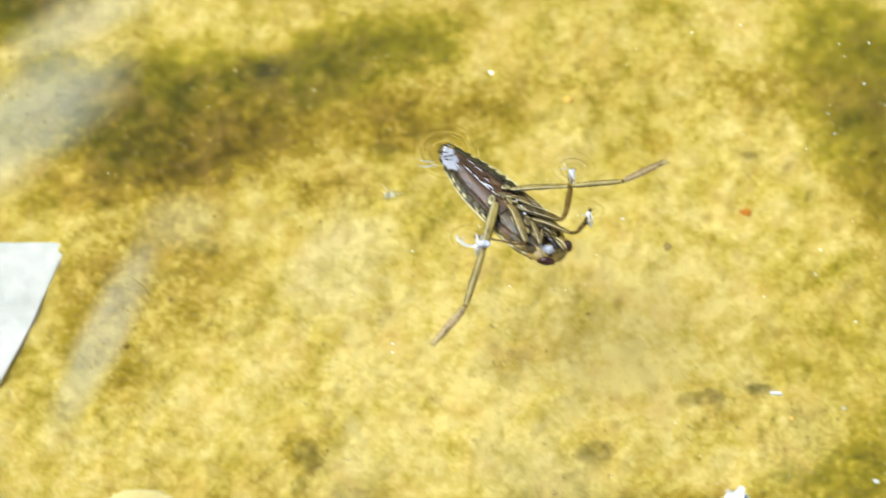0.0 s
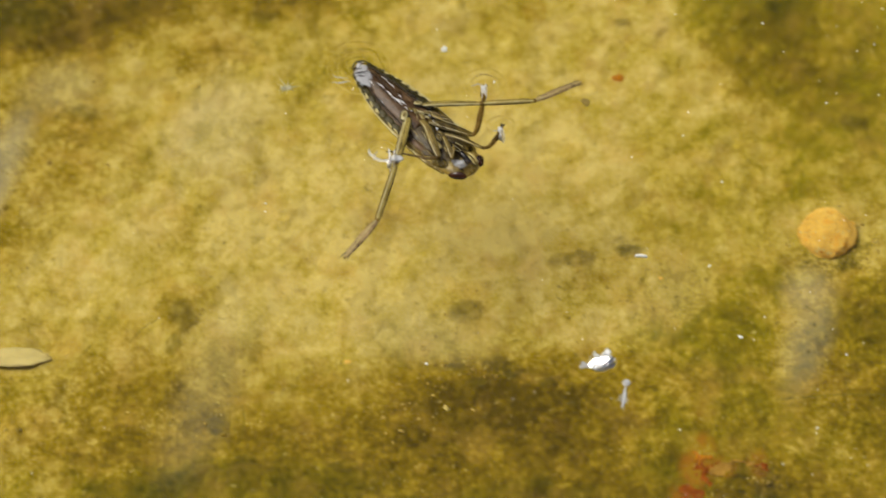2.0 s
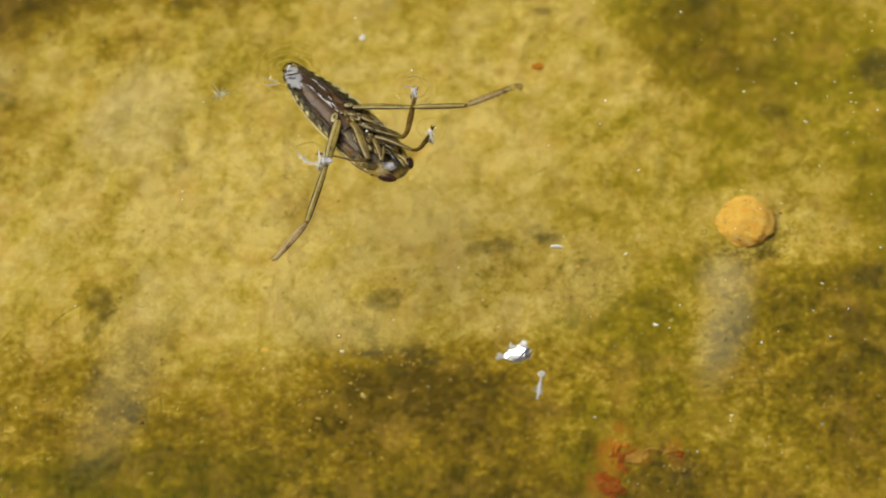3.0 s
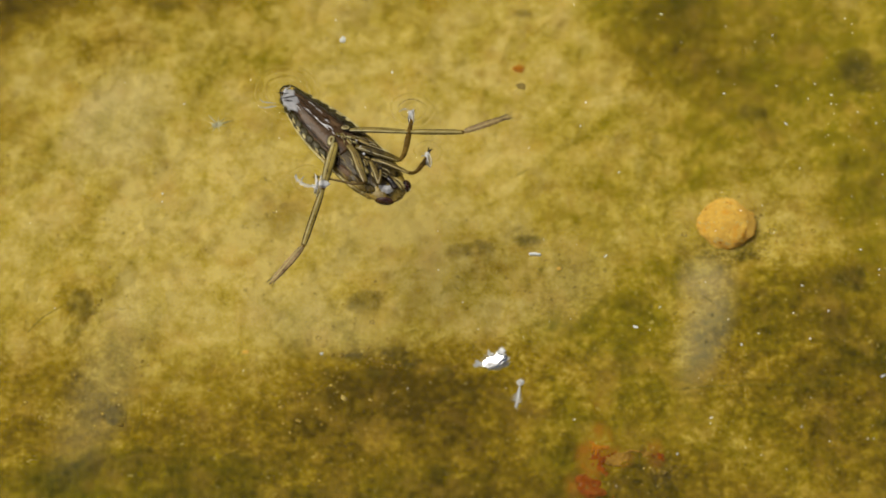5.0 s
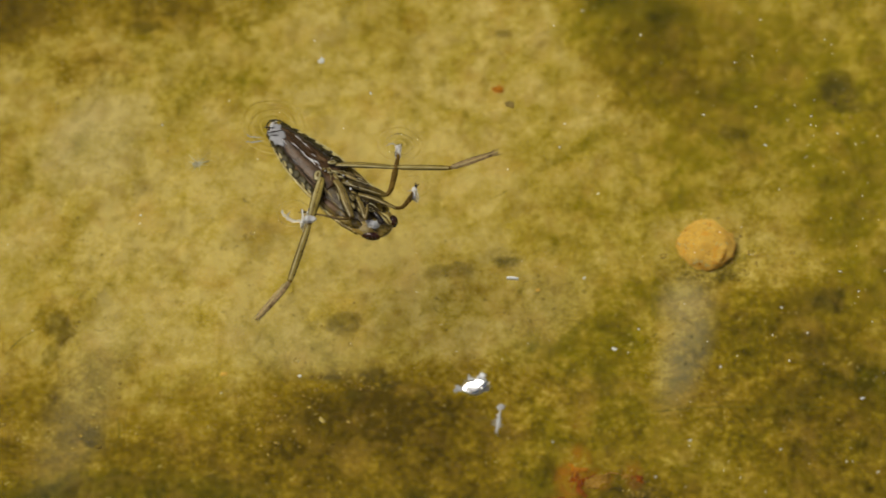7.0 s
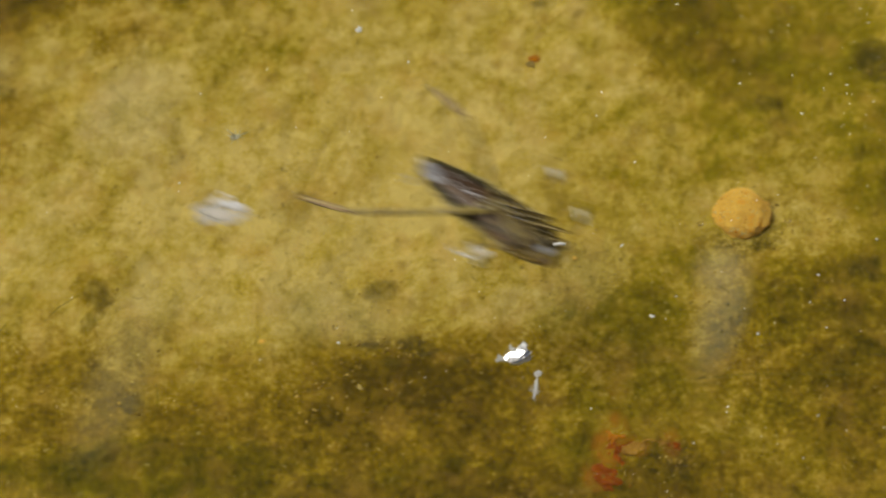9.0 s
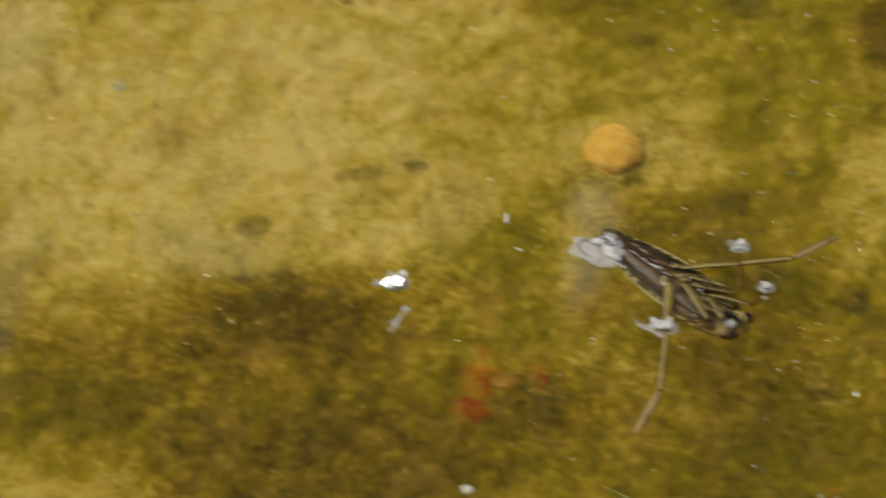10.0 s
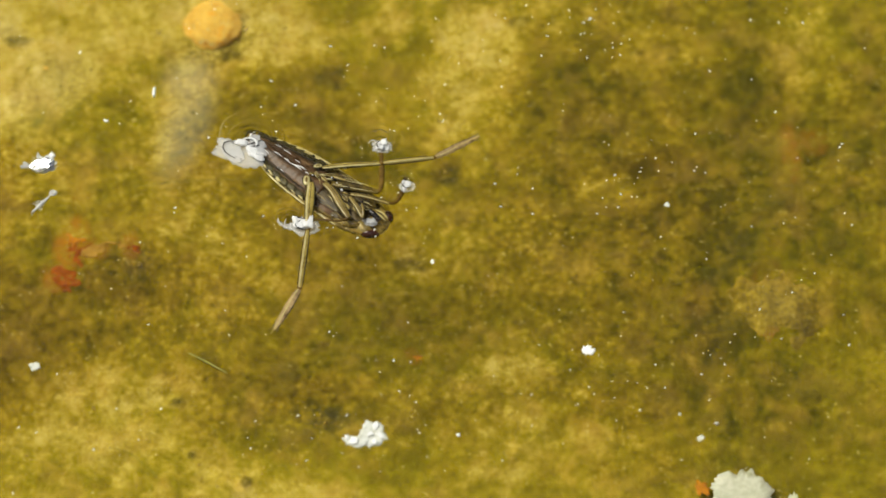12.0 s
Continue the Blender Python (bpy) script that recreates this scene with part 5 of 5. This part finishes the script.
def crumbs():
    for (x, y), r, mat, label in (
            ((6.46, 32.62), 0.45, RUSSET, "tiny reddish leaf crumb on the silt"), ((-17.17, 0.68), 0.3, ORANGE, "tiny orange crumb on the silt"),
            ((42.43, -23.61), 0.55, RUSSET, "tiny orange-red crumb on the bed"), ((9.84, 9.67), 0.24, ORANGE, "tiny orange crumb on the silt"),
            ((27.67, -25.17), 0.4, DARK, "small black crumb on the bed"), ((-8.91, 45.54), 0.45, ORANGE, "tiny orange crumb on the silt"),
            ((-2.67, -16.75), 0.9, ORANGE, "tiny orange crumb on the silt"), ((18.07, -11.19), 0.45, RED, "tiny red leaf crumb on the silt")):
        ob = part("crumb", lump(r, r * 0.8, r * 0.3, 0.4, x, 1.5, 3), mat)
        ob.matrix_basis = pose(x * MM, y * MM, (bed_height(x, y) + 0.2) * MM)
        tagged(ob, label, "debris", "crumbs on the bed")


def sunken_twig():
    x, y = 58.75, 23.79
    ob = part("twig", limb([(-5.5, 2.8, 0.3), (-2.0, 1.6, 0.6), (1.5, -0.9, 0.5), (5.0, -2.6, 0.2)], [0.12, 0.5, 0.6, 0.1], 10, 0.7, 1.5), TWIG)
    ob.matrix_basis = pose(x * MM, y * MM, (bed_height(x, y) - 0.55) * MM)
    tagged(ob, "black rotten twig sunk in the silt", "twig")


# white slab added in place of a bright reflection on the water
def reflection_slab():
    x, y = -57.90, 20.80
    rim = [(-9.0, 8.6), (4.9, 8.4), (5.3, 7.7), (2.6, -1.0), (-0.4, -8.6), (-1.4, -9.2), (-9.0, -9.0)]
    verts = [Vector((a, b, h)) * MM for h in (-0.8, 0.5, 0.7) for a, b in [(p[0] * (0.97 if h > 0.6 else 1), p[1] * (0.97 if h > 0.6 else 1)) for p in rim]]
    n = len(rim)
    faces = [(k * n + i, k * n + i + n, k * n + (i + 1) % n + n, k * n + (i + 1) % n) for k in (0, 1) for i in range(n)]
    faces += [tuple(range(3 * n - 1, 2 * n - 1, -1))]
    ob = new("added_white_slab", mesh_of("added_white_slab", verts, faces, SLAB, False))
    ob.matrix_basis = pose(x * MM, y * MM, (bed_height(x, y) - 0.2) * MM)
    tagged(ob, "pale flat slab added for a bright reflection on the water", "stone")


def filaments():
    rnd = random.Random(12)
    geos = []
    for k in range(9):
        x, y = rnd.uniform(-55, 76), rnd.uniform(-36, 50)
        a, ln = rnd.uniform(0, 6.28), rnd.uniform(1.0, 4.5)
        bend = rnd.uniform(-0.3, 0.3)
        z = bed_height(x, y) + rnd.uniform(0.6, 1.6)
        pts = [(x + math.cos(a + bend * s) * ln * s, y + math.sin(a + bend * s) * ln * s, z + 0.4 * s) for s in (0, 0.5, 1.0)]
        geos.append(limb(pts, [0.02, 0.03, 0.015], 5))
    for (xa, ya), (xb, yb) in (((17.28, -4.82), (37.34, -4.19)), ((16.48, -33.37), (20.77, -36.66)), ((-26.31, -8.96), (-26.16, -4.63))):
        z = bed_height(xa, ya) + 1.2
        geos.append(limb([(xa, ya, z), (xa * 0.6 + xb * 0.4 + 0.3, ya * 0.6 + yb * 0.4 + 0.3, z + 0.4), (xb, yb, z)], [0.018, 0.032, 0.018], 5))
    tagged(part("algae_filaments", join(*geos), GREEN), "fine green algae threads over the bed", "algae", kind="stuff")
    x, y = 24.77, -24.18
    ob = part("reed_shred", limb([(-1.7, 1.15, 0.7), (0, 0.05, 0.7), (1.7, -1.1, 0.7)], [0.06, 0.12, 0.05], 6), REED)
    ob.matrix_basis = pose(x * MM, y * MM, (bed_height(x, y) + 0.3) * MM)
    tagged(ob, "thin green shred of reed on the bed", "plant debris")


def bed_crumbs():
    """Countless crumbs of silt and rotten algae, half sunk in the bed."""
    rnd = np.random.default_rng(41)
    n = 20000
    x, y = rnd.uniform(-60, 78, n), rnd.uniform(-44, 54, n)
    # they gather in drifts
    mats = np.maximum(blots(x, y, BROWN_ALGAE, 0.0), blots(x, y, GREEN_ALGAE, 0.0) * 0.7)
    keep = (fractal(x, y, 11.0, 3, 51) + rnd.uniform(-0.7, 0.7, n) > 0.0) & (mats * (1.0 - blots(x, y, BARE_SILT, 0.0)) > rnd.uniform(0.05, 0.6, n))
    x, y = x[keep], y[keep]
    n = len(x)
    z = -DEPTH + 0.45 * fractal(x, y, 14.0, 3, 11) + 0.26 * fractal(x, y, 2.4, 4, 21) + rnd.uniform(-0.02, 0.14, n) + 0.3 * mats[keep]
    ball, faces = lump(1000.0, 1000.0, 1000.0, 0.0, 0.0, 1.0, 1)
    ball = np.array([tuple(v) for v in ball])
    size = rnd.uniform(0.06, 0.16, n) * np.where(rnd.random(n) < 0.12, 1.8, 1.0)
    shape = np.stack([size * rnd.uniform(0.7, 1.6, n), size * rnd.uniform(0.6, 1.2, n), size * 0.38], axis=1)
    verts = ball[None] * shape[:, None] * rnd.uniform(0.7, 1.3, (n, len(ball), 1))
    a = rnd.uniform(0, 3.14, n)[:, None]
    turned = np.stack([verts[..., 0] * np.cos(a) - verts[..., 1] * np.sin(a), verts[..., 0] * np.sin(a) + verts[..., 1] * np.cos(a), verts[..., 2]], axis=-1)
    verts = (turned + np.stack([x, y, z], axis=1)[:, None]).reshape(-1, 3) * MM
    tris = (np.array(faces)[None] + (np.arange(n) * len(ball))[:, None, None]).reshape(-1, 3)
    me = mesh_of("silt_crumbs", verts.tolist(), tris.tolist(), CRUMBLE)
    tagged(new("silt_crumbs", me), "tiny crumbs of silt and dead algae strewn over the bed", "silt", kind="stuff")


bed_crumbs()
pebble()
mud_clod()
red_leaf()
pale_leaf()
lichen_scrap()
crumbs()
sunken_twig()
reflection_slab()
filaments()


# ---------------------------------------------------------------- things afloat
def petal_scrap():
    ob = part("petal", moved(lump(0.95, 0.62, 0.4, 0.4, 3.1, 2.1, 4), pose(0, 0, 0.1 * MM, 0, 0, 18)), PETALSKIN)
    tagged(ob, "bright white crumpled petal scrap afloat on the water", "petal")
    for dx, dy, rx, ry, turn, seed, mat in ((0.3, 0.6, 0.6, 0.45, 40, 2.0, PETALSKIN), (0.5, 1.1, 0.5, 0.34, 70, 4.0, PETALSKIN), (-0.3, 0.8, 0.4, 0.2, -30, 7.0, GLASSY), (-1.15, -0.2, 0.55, 0.24, -12, 5.0, GLASSY),
                                            (-1.55, -0.35, 0.3, 0.12, 30, 11.0, GLASSY), (0.85, -0.1, 0.34, 0.3, 50, 9.0, GLASSY), (0.95, 0.4, 0.26, 0.18, 20, 13.0, GLASSY), (0.0, -0.4, 0.4, 0.14, 0, 15.0, GLASSY)):
        part("torn_flap", scrap(rx, ry, 0.1, 0.6, seed, 0.35, 36, 4.5), mat, ob, "", pose(dx * MM, dy * MM, 0.14 * MM, 10, 8, turn))
    # added metal dome, tilted to mirror the sun and whiten the petal's core
    part("glint_mirror", lump(0.95, 0.6, 0.07, 0.35, 8.1, 1.6, 4), SILVER, ob, "mirror dome added to make the petal core glint white", pose(-0.05 * MM, -0.08 * MM, 0.46 * MM, 15.5, -15.0, 14))
    part("fringe", hairs(26, lambda s: (0.85 * math.cos(6.28 * s), 0.7 * math.sin(6.28 * s) + 0.2, 0.1), lambda s: (math.cos(6.28 * s), math.sin(6.28 * s), 0.1), 0.45, 0.045, 6), GLASSY, ob, "torn pale fringe")
    return ob


def seed_husk():
    ob = part("seed_husk", limb([(-0.3, -1.5, 0.1), (-0.05, -0.6, 0.18), (0.02, 0.3, 0.16), (0.1, 0.9, 0.15)], [0.05, 0.13, 0.1, 0.04], 8, 0.8, 1.2), GLASSY)
    tagged(ob, "greyish white seed husk with fluff afloat", "seed")
    part("knob", join(torus(0.22, 0.12, 0.14, 24), moved(lump(0.14, 0.12, 0.1, 0.4, 2.0, 1.5, 2), pose(0.04 * MM, 0.02 * MM, 0.05 * MM))), GLASSY, ob, "", pose(0.15 * MM, 1.25 * MM, 0.1 * MM))
    part("fluff", join(hairs(16, lambda s: (-0.02, -0.9 + 1.2 * s, 0.15), lambda s: (-0.9 + 0.5 * s, 0.2 - 0.9 * s, 0.1), 0.75, 0.035, 8), hairs(14, lambda s: (0.02, -0.9 + 1.2 * s, 0.15), lambda s: (0.8 - 0.4 * s, -0.6, 0.1), 0.5, 0.03, 18),
                       hairs(9, lambda s: (-0.1, -0.6 - 0.5 * s, 0.15), lambda s: (-0.35 + 0.4 * s, -1.0, 0.05), 0.9, 0.04, 9)), GLASSY, ob, "fine pale fluff")
    return ob


def float_scrap(name, geo, mat, label, category, x, y, turn=0.0, lift=0.08):
    ob = part(name, geo, mat)
    ob.matrix_basis = pose(x * MM, y * MM, lift * MM, 0, 0, turn)
    return tagged(ob, label, category, "scraps afloat")


PETAL, HUSK = petal_scrap(), seed_husk()
STRAW = float_scrap("straw", limb([(-0.5, 0, 0.05), (0, 0.03, 0.08), (0.5, 0, 0.05)], [0.13, 0.16, 0.12], 7), WHITE, "tiny pale straw afloat on the water", "straw", 0, 0)
CAST = float_scrap("shed_skin", join(scrap(0.42, 0.26, 0.1, 0.5, 2.5, 0.2), hairs(10, lambda s: (0, 0, 0.05), lambda s: (math.cos(6.28 * s), math.sin(6.28 * s), 0.05), 1.3, 0.09, 2)),
                   SKIN, "tiny grey shed insect skin afloat", "insect skin", 0, 0)
BIT = float_scrap("leaf_bit", scrap(0.38, 0.42, 0.1, 0.3, 6.5, 0.1), CLOD, "tiny brown leaf bit afloat", "debris", 0, 0)
HEART = float_scrap("paint_flake", join(moved(scrap(1.05, 1.35, 0.16, 0.3, 17.3, 0.08, 30, 3.0), pose(0.75 * MM, 0.35 * MM, 0)), moved(scrap(1.15, 0.62, 0.15, 0.35, 3.3, 0.05, 26, 3.0), pose(-0.75 * MM, -0.45 * MM, 0.02 * MM, 0, 0, -14))), FLAKE, "torn white notched flake afloat on the water", "flake", 0, 0)
for hx, hy, hr, hs in ((0.9, 1.0, 0.5, 1.0), (1.3, 0.1, 0.45, 2.0), (0.5, 0.2, 0.4, 3.0), (-0.9, -0.5, 0.5, 4.0), (0.8, -0.6, 0.35, 5.0), (-1.5, -0.2, 0.3, 6.0)):
    part("curled_layer", scrap(hr * 0.8, hr * 0.6, 0.06, 0.45, hs * 3.7, 0.06, 22, 3.6), WHITE, HEART, "brighter curled layer of the flake", pose(hx * MM, hy * MM, 0.17 * MM, 6, -5, hs * 70))
CHIP = float_scrap("paint_flake", scrap(0.5, 0.58, 0.14, 0.45, 4.1, 0.1, 24, 3.0), WHITE, "small white flake afloat on the water", "flake", 0, 0)
CRUMB = float_scrap("paint_flake", scrap(0.5, 0.38, 0.12, 0.35, 5.9, 0.1, 20, 3.0), FLAKE, "small white flake afloat on the water", "flake", 0, 0)
for (fx, fy), size, seed in (((66.29, -42.50), 0.38, 1.0), ((-8.88, 24.52), 0.34, 2.0), ((46.12, -42.20), 0.2, 3.0), ((15.98, -7.62), 0.22, 4.0),
                             ((-10.37, -10.49), 0.16, 5.0), ((-15.74, 37.27), 0.25, 6.0), ((43.99, -23.41), 0.25, 7.0), ((63.92, -17.09), 0.3, 8.0)):
    float_scrap("white_crumb", scrap(size, size * 0.7, 0.1, 0.4, seed, 0.1, 16, 3.0), FLAKE if size > 0.28 else WHITE, "tiny white crumb afloat on the water", "debris", fx, fy, seed * 40)


def dust():
    """Fine pale dust on the surface, in loose swarms, denser over the eastern bed."""
    rnd = random.Random(77)
    geos = []
    swarms = [(rnd.uniform(-10, 78), rnd.uniform(-46, 46), rnd.uniform(1.5, 5.0)) for _ in range(60)]
    for k in range(1450):
        if k % 3:
            x, y = rnd.uniform(-58, 80), rnd.uniform(-46, 46)
        else:
            sx, sy, r = rnd.choice(swarms)
            x, y = rnd.gauss(sx, r), rnd.gauss(sy, r)
        if rnd.random() > 0.1 + 0.9 * min(1.0, max(0.0, (x - 2) / 48)):
            continue
        s = 0.033 + 0.075 * rnd.random() ** 2.0 + (0.07 if rnd.random() < 0.07 else 0.0)
        g = lump(s * rnd.uniform(1.0, 1.6), s * rnd.uniform(0.5, 1.0), s * 0.5, 0.5, k * 0.37, 1.0, 1)
        geos.append(moved(g, pose(x * MM, y * MM, 0.03 * MM, 0, 0, rnd.uniform(0, 180))))
    tagged(part("surface_dust", join(*geos), WHITE), "fine pale dust drifting on the water", "dust", kind="stuff")


def bubbles():
    for (x, y), r in (((27.66, 2.88), 0.27), ((-6.16, -7.10), 0.2), ((-10.67, -8.83), 0.22), ((20.25, 2.55), 0.24), ((31.18, 2.95), 0.2),
                      ((71.26, -21.67), 0.75), ((80.66, -19.35), 0.7), ((44.69, -7.59), 0.3), ((39.49, -31.76), 0.5), ((-14.58, 5.08), 0.2)):
        geo = torus(r, 0.14, 0.03, 40) if r > 0.45 else join(torus(r, r * 0.3, r * 0.25, 28), moved(lump(r * 0.9, r * 0.9, r * 0.28, 0.0, 0, 1, 2), pose(0, 0, 0.02 * MM)))
        ob = part("bubble", geo, CLEAR)
        ob.visible_shadow = False
        ob.matrix_basis = pose(x * MM, y * MM, r * 0.3 * MM)
        tagged(ob, "small clear bubble on the water", "bubble", "bubbles")


dust()
bubbles()


# ---------------------------------------------------------------- what moves
def drift(rows):
    return [(t, pose(x * MM, y * MM, 0.08 * MM, 0, 0, turn)) for t, x, y, turn in rows]


def motions():
    # the insect drifts, leaps in two strokes, and drifts on
    walk(BUG, [(t, pose(x * MM, y * MM, 0.0, 0, 0, turn)) for t, x, y, turn in (
        (0, -20.23, 28.17, -50), (0.5, -19.08, 26.12, -50), (1, -18.17, 24.30, -50), (1.5, -17.50, 23.11, -50), (2, -16.79, 22.24, -50),
        (2.5, -16.16, 21.54, -50), (3, -15.70, 20.65, -50), (5, -14.26, 18.32, -50), (5.5, -14.00, 17.94, -50), (6, -13.82, 17.52, -50),
        (6.5, -13.64, 17.08, -50), (7, -13.55, 16.81, -50), (8.8, -13.94, 16.91, -50), (8.9, -14.13, 16.57, -50), (9, -3.58, 8.83, -41.5),
        (9.1, 1.67, 7.30, -42), (9.2, 11.96, 1.62, -44.5), (9.3, 14.98, -1.20, -42), (9.4, 17.01, -3.27, -42), (9.5, 18.10, -3.71, -41.5),
        (10, 22.94, -6.50, -41.5), (10.5, 25.13, -7.81, -41), (11, 26.44, -8.78, -41), (11.5, 27.19, -9.34, -41), (12, 27.94, -9.87, -41),
    )])
    for leg, side, lead, sweep in ((NEAR_OAR, -1, 0.0, 0.89), (FAR_OAR, 1, 7.5, 1.01)):
        base = leg.matrix_basis.translation.copy()
        walk(leg, [(t, pose(*base, 0, 0, side * a)) for t, a in (
            (0.0, lead), (1.0, lead * 0.9), (2.5, lead * 0.55), (5.0, lead * 0.1), (6.0, 0), (8.9, 0), (8.95, 48 * sweep), (9.0, 97 * sweep), (9.06, 62 * sweep), (9.1, 20), (9.13, 22), (9.17, 70 * sweep), (9.2, 97 * sweep), (9.26, 60 * sweep), (9.33, 8), (9.4, 0), (12.0, 0))])
    # the feet's white patches stand on edge at first and lie flat after the leap; the tail's stays inside the wing
    # cases until then
    for film, x, y, turn in DIMPLES:
        tail = x < 1
        lag = []
        if tail:
            # the tail's patch lags each stroke, standing in for sky reflected off disturbed water
            lag = [(8.9, None), (8.975, (-8.2, -14.3, 41)), (9.03, (-9.6, -15.4, 41)), (9.1, None), (9.15, None), (9.183, (-17.0, -13.0, 44)), (9.217, (-1.0, -1.5, 60))]
        first = pose(4.0 * MM, 0.66 * MM, -0.95 * MM) if tail else pose(x * MM, y * MM, -0.1 * MM, 0, -80, turn + 10)
        torn = [(t, pose(p[0] * MM, p[1] * MM, 0.16 * MM, 0, 4, p[2]) if p else first) for t, p in lag] or [(9.15, first)]
        walk(film, [(0.0, first)] + torn + [
                    (9.3, pose(x * MM, y * MM, 0.16 * MM, 0, 4, turn)), (12.0, pose(x * MM, y * MM, 0.16 * MM, 0, 4, turn))])
    walk(PETAL, drift((
        (0, 4.17, -9.88, 0), (1.5, 4.14, -10.46, 0), (2.5, 4.29, -10.84, 0), (5.5, 4.12, -11.69, 0), (7, 4.29, -11.86, 0),
        (8.8, 4.67, -11.91, 0), (9.2, 4.16, -12.42, 0), (9.5, 3.39, -12.34, -4), (10, 5.43, -11.48, -8), (10.5, 7.52, -11.83, -8),
        (11, 9.19, -12.38, -8), (12, 10.67, -12.86, -8),
    )))
    walk(HUSK, drift((
        (0, 5.91, -13.07, 0), (2.5, 6.19, -14.08, 0), (5.5, 6.09, -15.04, 0), (7, 6.26, -15.19, 0), (8.8, 6.45, -14.95, 0),
        (9.5, 5.12, -16.00, 0), (10, 5.83, -15.37, -20), (10.5, 7.65, -15.88, -25), (11, 9.36, -16.34, -28), (12, 10.94, -16.85, -30),
    )))
    walk(STRAW, drift((
        (0, 7.92, 1.64, -5), (2.5, 7.74, 1.03, -5), (5.5, 7.51, 0.17, -5), (7, 7.47, 0.05, -8), (8.8, 7.60, 0.94, -10),
        (9.2, 9.39, -1.31, 40), (9.5, 10.85, -3.34, 85), (10, 14.95, -4.24, 88), (10.5, 17.36, -4.46, 88), (12, 20.03, -4.42, 88),
    )))
    walk(CAST, drift((
        (0, -24.36, 23.42, 0), (1.5, -23.16, 21.12, 0), (2.5, -21.68, 19.01, 0), (5.5, -19.38, 14.09, 10), (6.5, -19.28, 12.93, 10),
        (8.8, -19.49, 12.62, 10), (9.5, -18.61, 11.03, 40), (12, -17.82, 10.28, 50),
    )))
    walk(BIT, drift((
        (0, -0.89, 17.77, 0), (0.5, -0.23, 17.95, 0), (1.5, 2.24, 18.24, 20), (2.5, 3.96, 18.82, 40), (5.5, 6.82, 19.23, 60),
        (6.5, 7.30, 19.32, 60), (8.8, 6.91, 20.59, 60), (9.5, 1.74, 20.43, 90), (12, 0.47, 21.11, 90),
    )))
    walk(HEART, drift((
        (0, 35.42, -36.83, 0), (9.5, 36.68, -38.43, 0), (11, 38.42, -41.09, 0), (12, 38.35, -42.39, 0),
    )))
    walk(CHIP, drift((
        (0, 51.96, -30.87, 0), (10.5, 55.51, -32.22, 0), (12, 56.99, -33.11, 0),
    )))
    walk(CRUMB, drift((
        (0, 11.91, -32.81, 0), (9.5, 12.04, -33.40, 0), (10, 11.54, -33.46, 0), (12, 10.74, -34.82, 0),
    )))


motions()
